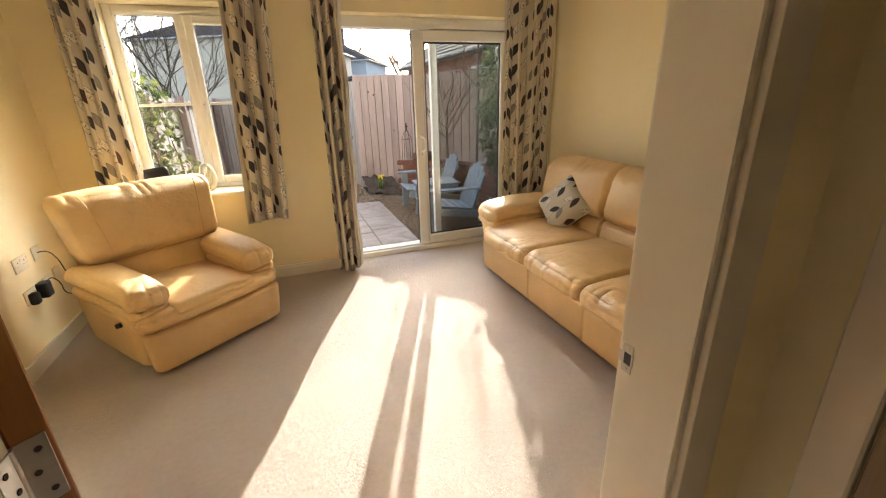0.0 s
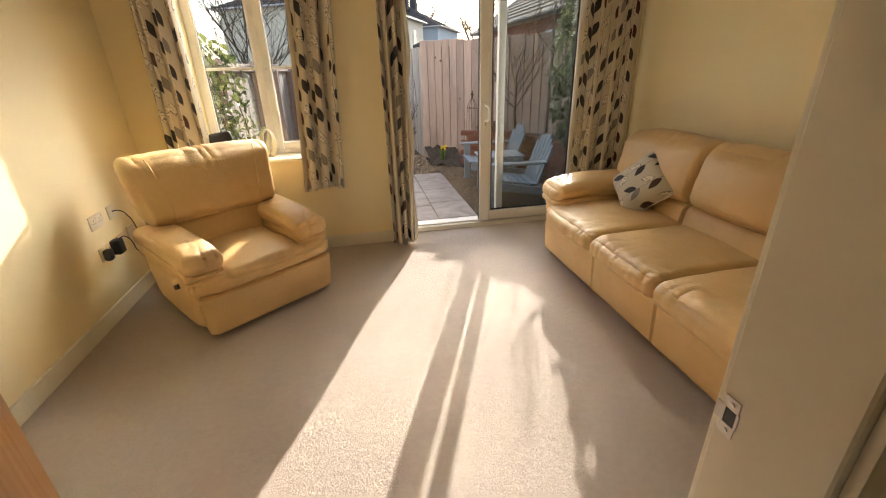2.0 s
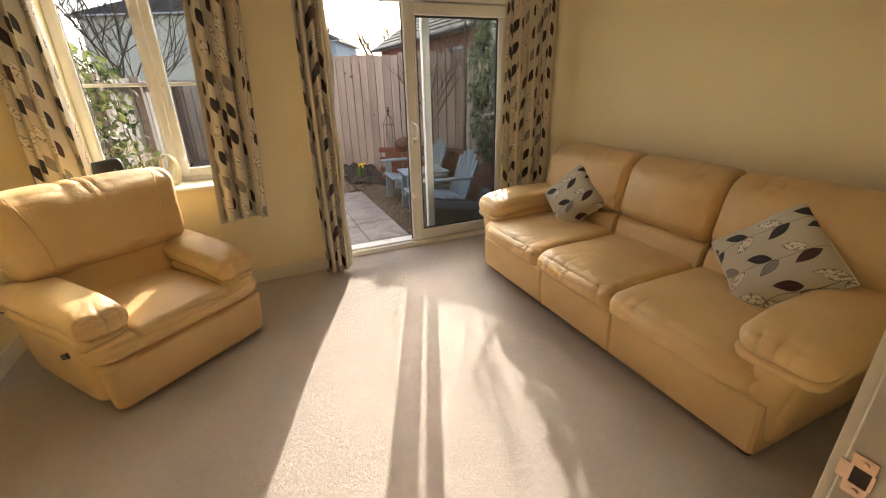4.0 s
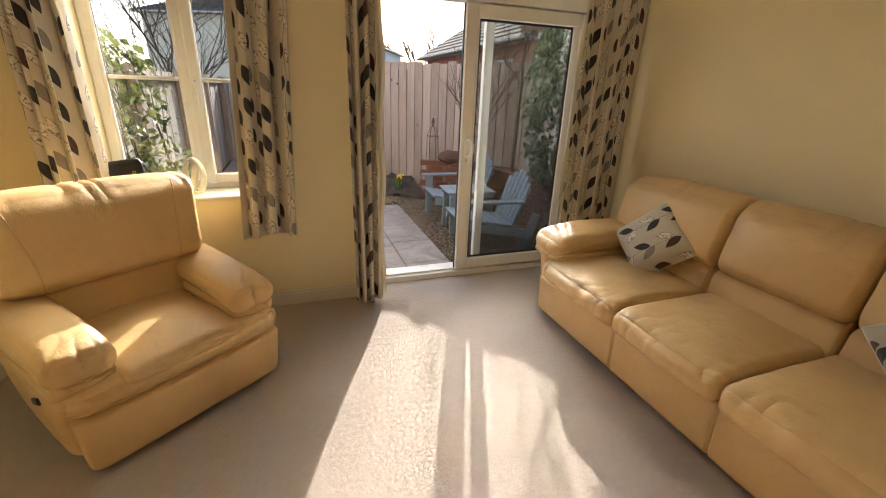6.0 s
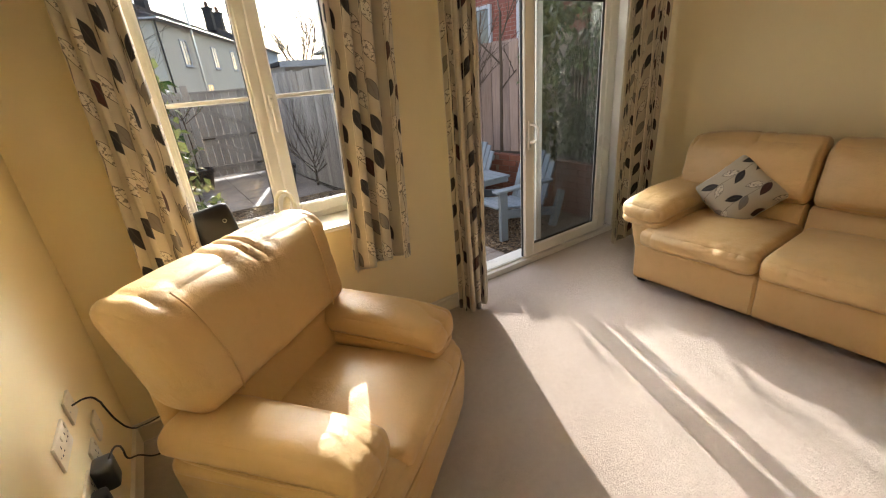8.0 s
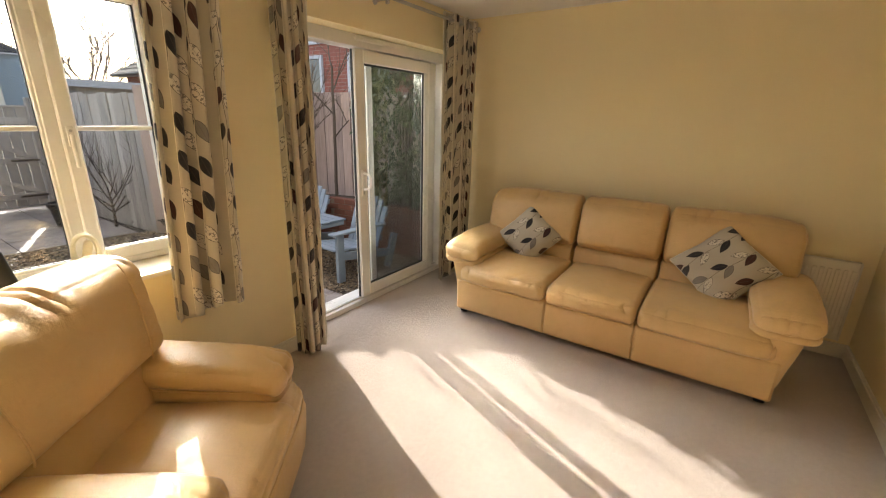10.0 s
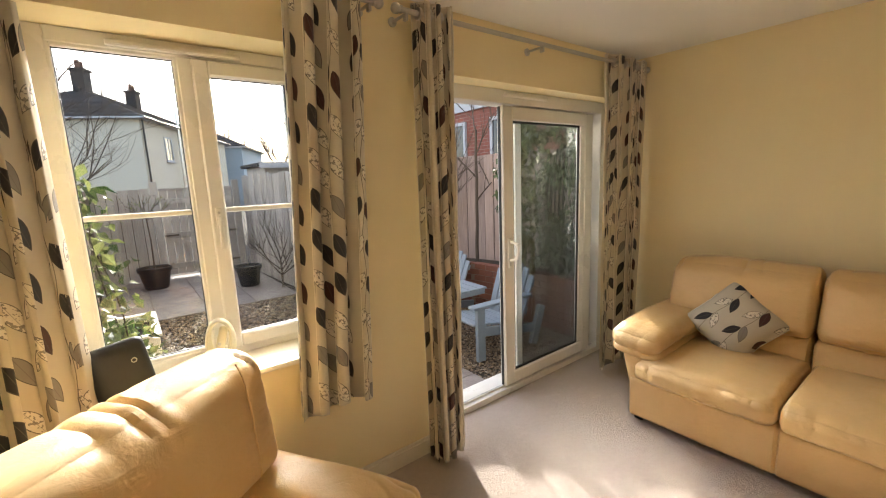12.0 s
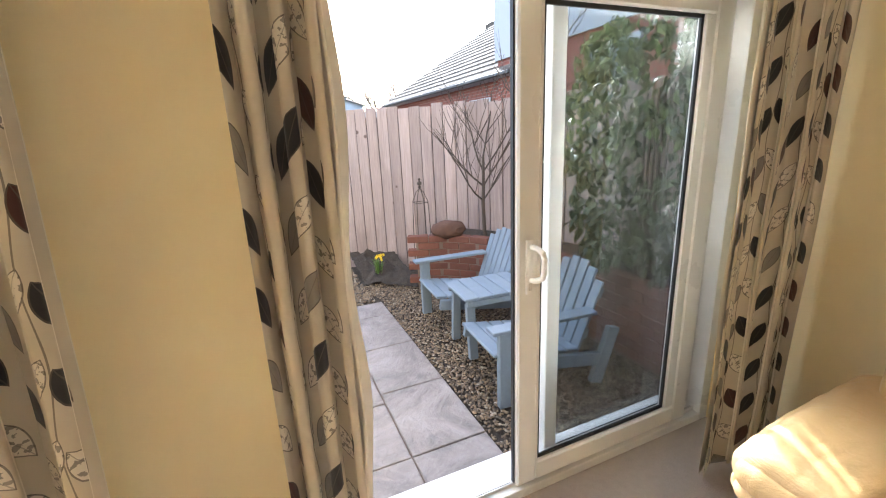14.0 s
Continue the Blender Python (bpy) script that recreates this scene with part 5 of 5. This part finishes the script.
def pot(x, y, r, h, label):
    p = thing("plant_pot", label, "plant pot", pose(x, y, GZ))
    bm = bmesh.new()
    prof = [(0.0, 0.0), (r * 0.72, 0.0), (r * 0.95, h * 0.8), (r * 1.05, h * 0.82), (r * 1.05, h), (r * 0.95, h), (r * 0.9, h * 0.86), (0.0, h * 0.86)]
    rings = [[bm.verts.new((a * math.cos(k * math.pi / 12), a * math.sin(k * math.pi / 12), z)) for k in range(24)] for a, z in prof if a > 0]
    for a, b in zip(rings, rings[1:]):
        for k in range(24):
            bm.faces.new((a[k], a[(k + 1) % 24], b[(k + 1) % 24], b[k]))
    bm.faces.new(rings[0][::-1]), bm.faces.new(rings[-1])
    part("body", bm, BLACKP, p)
    return p


pt = pot(-0.62, 11.2, 0.24, 0.36, "black plastic pot with a small leafless standard tree")
bm_ = bmesh.new()
sweep(bm_, [(0, 0, 0.3), (0.01, 0.0, 0.8), (-0.01, 0.02, 1.25)], 0.014, 6, 0.010)
part("stem", bm_, BARK, pt)
bm_, tip_ = bmesh.new(), []
for k_ in range(7):
    a_ = k_ * 0.9
    branches(bm_, Vector((0, 0.01, 1.15 + 0.015 * k_)), Vector((math.cos(a_), math.sin(a_), 0.6)).normalized(), 0.36, 0.007, 1, random.Random(k_), tips=tip_)
part("twigs", bm_, BARK, pt)
leaves("new_leaves", tip_[::2], IVY, 0.045, pt, 4)
pot(0.62, 10.2, 0.2, 0.34, "dark square-shouldered plant pot on the gravel")
pot(-0.98, 6.55, 0.17, 0.30, "dark glazed plant pot beside the trough")


# ---- houses beyond the garden ----
def facade_window(parent, x0, x1, z0, z1, y, out=-1):
    """A framed window standing on a wall in the plane y, facing out."""
    bm = bmesh.new()
    ya, yb = (y - 0.05, y) if out < 0 else (y, y + 0.05)
    ring(bm, x0, x1, z0, z1, 0.07, ya, yb, 0)
    box(bm, (x0 + x1) / 2 - 0.03, (x0 + x1) / 2 + 0.03, ya, yb, z0 + 0.07, z1 - 0.07)
    w = part("window", bm, RENDERW, parent)
    part("pane", bx(x0 + 0.06, x1 - 0.06, (ya + yb) / 2 - 0.01, (ya + yb) / 2 + 0.01, z0 + 0.06, z1 - 0.06), DARKPANE, w)
    part("sill", bx(x0 - 0.06, x1 + 0.06, ya + out * 0.06 if out < 0 else ya, yb if out < 0 else yb + 0.06, z0 - 0.07, z0), RENDERW, w)
    return w


def hipped(name, label, corner, yaw, length, width, eave, ridge, wall, roof, hip0=True, hip1=True, courses=22):
    """A house with a hipped, coursed roof: corner, direction of its length, eave and ridge heights."""
    h = thing(name, label, "house", pose(*corner, 0, 0, 0, yaw))
    part("wall", bx(0, length, 0, width, GZ - 0.1, eave), wall, h)
    o, q = 0.35, width / 2
    part("soffit", bx(-o, length + o, -o, width + o, eave - 0.03, eave + 0.05), RENDERW, h)
    top = part("roof", bx(length * 0.25, length * 0.75, q - 0.1, q + 0.1, ridge - 0.15, ridge + 0.1, 0.03), roof, h)
    n = courses
    for i in range(n):
        a, b = i / n, (i + 1) / n + 0.12 / n
        for side in range(4):
            k0, k1 = (q if hip0 else 0), (q if hip1 else 0)
            def edge(t):
                s = t * (q + o)
                xa, xb = -o + t * (k0 + o), length + o - t * (k1 + o)
                return xa, xb, -o + s, width + o - s, eave + 0.05 + (ridge - eave) * t
            x0, x1, y0, y1, z0 = edge(a)
            u0, u1, v0, v1, w0 = edge(min(1.0, b))
            lift = 0.03
            if side == 0:
                quad = ((x0, y0, z0 + lift), (x1, y0, z0 + lift), (u1, v0, w0), (u0, v0, w0))
            elif side == 1:
                quad = ((x1, y1, z0 + lift), (x0, y1, z0 + lift), (u0, v1, w0), (u1, v1, w0))
            elif side == 2:
                quad = ((x0, y1, z0 + lift), (x0, y0, z0 + lift), (u0, v0, w0), (u0, v1, w0))
            else:
                quad = ((x1, y0, z0 + lift), (x1, y1, z0 + lift), (u1, v1, w0), (u1, v0, w0))
            bm = bmesh.new()
            up = [bm.verts.new(p) for p in quad]
            bm.faces.new(up)
            lo = [bm.verts.new((p[0], p[1], p[2] - lift)) for p in quad[:2]]
            bm.faces.new((lo[0], lo[1], up[1], up[0]))
            part("tile_course", bm, roof, top, smooth=0)
    for y in (-o - 0.05, width + o - 0.03):
        part("gutter", bx(-o, length + o, y, y + 0.08, eave - 0.03, eave + 0.06, 0.02), BLACKP, h)
    return h


def chimney(h, x, y, z0, z1, mat):
    c = part("chimney", bx(x - 0.35, x + 0.35, y - 0.3, y + 0.3, z0, z1), mat, h)
    part("cap", bx(x - 0.42, x + 0.42, y - 0.37, y + 0.37, z1, z1 + 0.12), mat, c)
    for dx in (-0.17, 0.17):
        bm = bmesh.new()
        tube(bm, (x + dx, y, z1 + 0.12), (x + dx, y, z1 + 0.55), 0.12, 0.10, 12)
        part("chimney_pot", bm, TERRA, c)


h1 = hipped("house", "cream rendered terraced house with a dark slate hipped roof", (0.30, 28.0), 65.3, 14.6, 8.5, 5.0, 7.1, RENDER, SLATE, hip1=False)
chimney(h1, 4.4, 4.25, 6.7, 8.1, SLATE)
chimney(h1, 10.2, 4.25, 6.7, 8.1, SLATE)
for xw in (2.6, 7.5, 11.6):
    facade_window(h1, xw, xw + 0.95, 3.1, 4.4, 0.0)
facade_window(h1, 5.0, 6.1, 0.9, 2.2, 0.0)
bm_ = bmesh.new()
tube(bm_, (0.15, -0.08, GZ), (0.15, -0.08, 4.95), 0.045)
part("drainpipe", bm_, BLACKP, h1)
bm_ = bmesh.new()
tube(bm_, (4.1, -0.25, 0), (4.1, -0.25, 6.3), 0.07)
part("flue_pipe", bm_, STEEL, h1)
bm_ = bmesh.new()
tube(bm_, (4.6, 4.25, 7.9), (4.6, 4.25, 10.2), 0.02, seg=6)
tube(bm_, (4.0, 4.25, 10.0), (5.3, 4.25, 10.15), 0.014, seg=5)
for k in range(6):
    tube(bm_, (4.05 + 0.23 * k, 3.95, 10.0 + 0.027 * k), (4.05 + 0.23 * k, 4.55, 10.0 + 0.027 * k), 0.010, seg=4)
part("aerial", bm_, STEEL, h1, "thin metal television aerial")
h2 = hipped("house", "pale blue rendered house with a dark slate roof", (7.95, 42.5), 65.3, 9.0, 7.5, 4.9, 6.9, BLUEWALL, SLATE)
chimney(h2, 2.5, 3.75, 6.6, 8.2, SLATE)
chimney(h2, 5.2, 3.75, 6.6, 8.2, SLATE)
h3 = hipped("house", "low red brick house with a grey tiled hipped roof", (5.7, 20.8), -90, 9.0, 6.4, 2.72, 5.3, BRICKWORK, TILE, hip1=False, courses=16)
for xw in (2.2, 4.6, 6.9):
    facade_window(h3, xw, xw + 1.1, 1.3, 2.35, 0.0)
t1 = thing("house", "taller red brick house with a white rendered upper storey", "house")
part("wall", bx(5.55, 12.5, 3.0, 12.25, GZ - 0.1, 3.05), BRICKWORK, t1)
part("upper_wall", bx(5.50, 12.5, 3.0, 12.30, 3.05, 7.2), RENDERW, t1)
part("drainpipe", bx(5.44, 5.52, 10.9, 10.98, GZ, 7.0, 0.02), BLACKP, t1)
wq = thing("house_window", "white framed window of the brick house", "window")
for yy in (10.2, 8.3):
    bm_ = bmesh.new()
    for a in ((yy, yy + 0.07), (yy + 1.03, yy + 1.1), (yy + 0.52, yy + 0.58)):
        box(bm_, 5.49, 5.548, *a, 1.75, 2.75)
    for a in ((1.68, 1.75), (2.75, 2.82)):
        box(bm_, 5.49, 5.548, yy, yy + 1.1, *a)
    w_ = part("frame", bm_, RENDERW, wq)
    part("pane", bx(5.52, 5.545, yy + 0.07, yy + 1.03, 1.76, 2.74), DARKPANE, w_)
sh = thing("shed", "low timber garden shed with a dark felt roof", "shed")
part("wall", bx(2.4, 3.75, 15.3, 17.3, GZ - 0.1, 2.12), GREYBOARD, sh)
part("roof", bx(2.25, 3.9, 15.15, 17.45, 2.12, 2.22, 0.01), SLATE, sh)
part("fascia", bx(2.24, 3.91, 15.12, 15.15, 2.06, 2.23), RENDERW, sh)


# ---- cushions ----
def cushion(label, centre, tilt, yaw, spin, size=0.42):
    """A square scatter cushion standing on a corner, printed with leaves."""
    c = thing("cushion", label, "cushion", pose(*centre) @ pose(0, 0, 0, 0, 0, yaw) @ pose(0, 0, 0, tilt, 0, 0) @ pose(0, 0, 0, 0, spin, 0), group="leaf-print cushions")
    n = 28
    vs, uv, fs = [], [], []
    for side in (-1, 1):
        for j in range(n + 1):
            for i in range(n + 1):
                u, v = i / n * 2 - 1, j / n * 2 - 1
                t = (1 - u ** 4) * (1 - v ** 4)
                pull = 1 - 0.07 * (1 - abs(u * v))
                h = size / 2
                thick = 0.082 * max(0.0, t) ** 0.55 + 0.006 * noise.noise(Vector((u * 3 + side, v * 3, yaw))) * t
                vs.append((u * h * (pull if abs(v) < 1 else pull), side * thick, v * h * pull))
                uv.append(((u + 1) * h + side, (1 - v) * h + 0.04 * side))
    m_ = (n + 1) ** 2
    for s in range(2):
        for j in range(n):
            for i in range(n):
                a = s * m_ + j * (n + 1) + i
                q = (a, a + 1, a + n + 2, a + n + 1)
                fs.append(q if s == 0 else q[::-1])
    me = bpy.data.meshes.new("cover")
    me.from_pydata(vs, [], fs)
    me.materials.append(CUSHION)
    me.shade_smooth()
    lay = me.uv_layers.new(name="cloth")
    for lp in me.loops:
        lay.data[lp.index].uv = uv[lp.vertex_index]
    ob = new("cover", me)
    ob.parent = c
    bm = bmesh.new()
    h = size / 2
    rim = []
    for a, b in (((-1, -1), (1, -1)), ((1, -1), (1, 1)), ((1, 1), (-1, 1)), ((-1, 1), (-1, -1))):
        for k in range(12):
            u, v = a[0] + (b[0] - a[0]) * k / 12, a[1] + (b[1] - a[1]) * k / 12
            pull = 1 - 0.07 * (1 - abs(u * v))
            rim.append((u * h * pull, 0, v * h * pull))
    sweep(bm, rim + rim[:1], 0.0035, 6)
    part("piping", bm, LINING, c)
    return c


cushion("taupe leaf-print scatter cushion leaning on the sofa arm", (2.015, 3.655, 0.622), -26, -78, 41, 0.40)
cushion("taupe leaf-print scatter cushion leaning on the sofa back", (2.00, 2.265, 0.650), -30, -97, 40, 0.45)


# ---- low wall sockets, adaptors and cables ----
def wall_plate(name, label, category, y, z, wide, gangs):
    p = thing(name, label, category, pose(XL, y, z, 0, 0, 0))
    part("plate", bx(0.0, 0.009, -wide / 2, wide / 2, -0.043, 0.043, 0.003, seg=2), WHITEP, p)
    for g in gangs:
        for dy, dz, w, h in ((0, 0.014, 0.004, 0.009), (-0.011, -0.006, 0.0065, 0.004), (0.011, -0.006, 0.0065, 0.004)):
            part("pin_slot", bx(0.0085, 0.0096, g + dy - w / 2, g + dy + w / 2, dz - h / 2, dz + h / 2), BLACKP, p)
        part("rocker_switch", bx(0.009, 0.0125, g + 0.022, g + 0.032, 0.016, 0.033, 0.001), WHITEP, p)
    for sy in (-1, 1):
        bm = bmesh.new()
        tube(bm, (0.0085, sy * (wide / 2 - 0.012), 0), (0.010, sy * (wide / 2 - 0.012), 0), 0.003)
        part("screw", bm, STEEL, p)
    return p


wall_plate("wall_socket", "white double wall socket plate with dark slots", "wall socket", 3.87, 0.625, 0.146, (-0.032, 0.032))
wall_plate("aerial_socket", "white single aerial outlet plate with a cable", "wall socket", 4.05, 0.632, 0.086, ())
wall_plate("wall_socket", "white double wall socket plate holding a black adaptor", "wall socket", 3.86, 0.425, 0.146, (0.035,))
wall_plate("wall_socket", "white single wall socket plate", "wall socket", 4.05, 0.428, 0.086, (0.0,))
wall_plate("telephone_socket", "white telephone outlet plate with metal plugs", "wall socket", 4.19, 0.445, 0.086, ())


def adaptor(name, label, y, z, size):
    a = thing(name, label, "power adaptor", pose(XL + 0.012, y, z))
    bm = bmesh.new()
    puff((0.05 * size, 0.062 * size, 0.085 * size), 0.012, 6, bm=bm, m=pose(0.026 * size, 0, 0))
    part("casing", bm, BLACKP, a)
    part("pins", bx(-0.012, 0.002, -0.008, 0.008, -0.01, 0.01, 0.001), STEEL, a)


adaptor("power_adaptor", "black plug-in power adaptor in the wall socket", 3.925, 0.432, 1.15)
adaptor("power_plug", "black mains plug in the wall socket", 3.82, 0.418, 0.85)


def cable(name, label, pts, r=0.0032):
    cu = bpy.data.curves.new(name, "CURVE")
    cu.dimensions, cu.bevel_depth, cu.bevel_resolution = "3D", r, 3
    sp = cu.splines.new("BEZIER")
    sp.bezier_points.add(len(pts) - 1)
    for b, p in zip(sp.bezier_points, pts):
        b.co = p
        b.handle_left_type = b.handle_right_type = "AUTO"
    cu.materials.append(BLACKP)
    tagged(new(name, cu), label, "cable")


cable("aerial_cable", "thin black cable looping from the outlet behind the armchair", [(-1.592, 4.05, 0.635), (-1.560, 4.075, 0.63), (-1.545, 4.13, 0.57), (-1.550, 4.17, 0.52), (-1.535, 4.175, 0.44), (-1.510, 4.21, 0.36), (-1.48, 4.25, 0.33), (-1.36, 4.30, 0.30), (-1.3, 4.33, 0.08)])
cable("power_cable", "thin black cable trailing from the adaptor behind the armchair", [(-1.540, 3.92, 0.475), (-1.525, 3.945, 0.49), (-1.520, 3.99, 0.465), (-1.525, 4.04, 0.41), (-1.530, 4.07, 0.345), (-1.510, 4.12, 0.30), (-1.480, 4.16, 0.24), (-1.44, 4.20, 0.20), (-1.38, 4.26, 0.06)])


# ---- sill things ----
def ornament():
    """Oval twisted ceramic loop with an open eye and a small metal stud."""
    o = thing("ornament", "ivory ceramic twisted oval sculpture standing on the sill", "ornament", pose(-0.670, 4.705, 0.811, 0, 0, 8))
    bm = bmesh.new()
    pts = []
    for k in range(40):
        a = k / 40 * 2 * math.pi
        pts.append(Vector((0.047 * math.sin(a), 0.012 * math.sin(2 * a), 0.112 - 0.100 * math.cos(a))))
    rings = []
    for k, p in enumerate(pts):
        q, b = pts[(k + 1) % 40], pts[k - 1]
        d = (q - b).normalized()
        s = d.cross(Vector((0, 1, 0))).normalized()
        w = d.cross(s)
        tw = k / 40 * math.pi
        ring_ = []
        for j in range(10):
            e = j / 10 * 2 * math.pi
            x, y = 0.024 * math.cos(e), 0.010 * math.sin(e)
            ring_.append(bm.verts.new(p + s * (x * math.cos(tw) - y * math.sin(tw)) + w * (x * math.sin(tw) + y * math.cos(tw))))
        rings.append(ring_)
    for k in range(39):
        for j in range(10):
            bm.faces.new((rings[k][j], rings[k][(j + 1) % 10], rings[k + 1][(j + 1) % 10], rings[k + 1][j]))
    for j in range(10):
        bm.faces.new((rings[39][j], rings[39][(j + 1) % 10], rings[0][(15 - j - 1) % 10], rings[0][(15 - j) % 10]))
    part("loop", bm, IVORYC, o)
    bm = bmesh.new()
    puff((0.035, 0.03, 0.15), 0.014, 8, bm=bm, m=pose(0.0, 0.004, 0.11, 0, 16, 0))
    part("band", bm, IVORYC, o)
    part("foot", bx(-0.03, 0.03, -0.022, 0.022, 0, 0.012, 0.004), IVORYC, o)
    bm = bmesh.new()
    tube(bm, (-0.012, -0.022, 0.115), (-0.012, -0.012, 0.115), 0.006)
    part("stud", bm, STEEL, o)


ornament()


def black_case():
    c = thing("zip_case", "small black zip case with a ring stud leaning on the sill", "case", pose(-0.995, 4.665, 0.812, -8, -8, 6))
    bm = bmesh.new()
    puff((0.185, 0.045, 0.215), (0.03, 0.02, 0.03), 10, (0, 0.006, 0), 0.002, 3, bm=bm, m=pose(0, 0, 0.108))
    part("body", bm, BLACKP, c)
    bm = bmesh.new()
    rim = [(0.088 * (1 if math.cos(a) > 0 else -1) * abs(math.cos(a)) ** 0.35, 0, 0.108 + 0.104 * (1 if math.sin(a) > 0 else -1) * abs(math.sin(a)) ** 0.35) for a in [k / 40 * 2 * math.pi for k in range(41)]]
    sweep(bm, rim, 0.0035, 6)
    part("zip", bm, GASKET, c)
    bm = bmesh.new()
    sweep(bm, [(0.045 + 0.008 * math.cos(k / 12 * 2 * math.pi), -0.0295, 0.135 + 0.008 * math.sin(k / 12 * 2 * math.pi)) for k in range(13)], 0.0018, 6)
    part("ring_stud", bm, STEEL, c)


black_case()


# ---- radiator ----
def radiator():
    r = thing("radiator", "white ribbed panel radiator on the wall behind the sofa", "radiator")
    y0, y1, z0, z1 = 1.50, 2.50, 0.14, 0.70
    part("panel", bx(XR - 0.055, XR - 0.045, y0, y1, z0, z1, 0.004), GLOSS, r)
    n = 24
    for i in range(n):
        y = y0 + 0.03 + (y1 - y0 - 0.06) * i / (n - 1)
        part("rib", bx(XR - 0.064, XR - 0.055, y - 0.012, y + 0.012, z0 + 0.03, z1 - 0.05, 0.004), GLOSS, r)
    part("top_grille", bx(XR - 0.062, XR - 0.012, y0, y1, z1, z1 + 0.008, 0.002), GLOSS, r)
    for y in (y0, y1 - 0.006):
        part("side_cover", bx(XR - 0.066, XR - 0.012, y - 0.004, y + 0.008, z0, z1, 0.002), GLOSS, r)
    for y in (y0 + 0.15, y1 - 0.15):
        part("bracket", bx(XR - 0.045, XR, y - 0.02, y + 0.02, z0 + 0.1, z1 - 0.1), STEEL, r)


radiator()
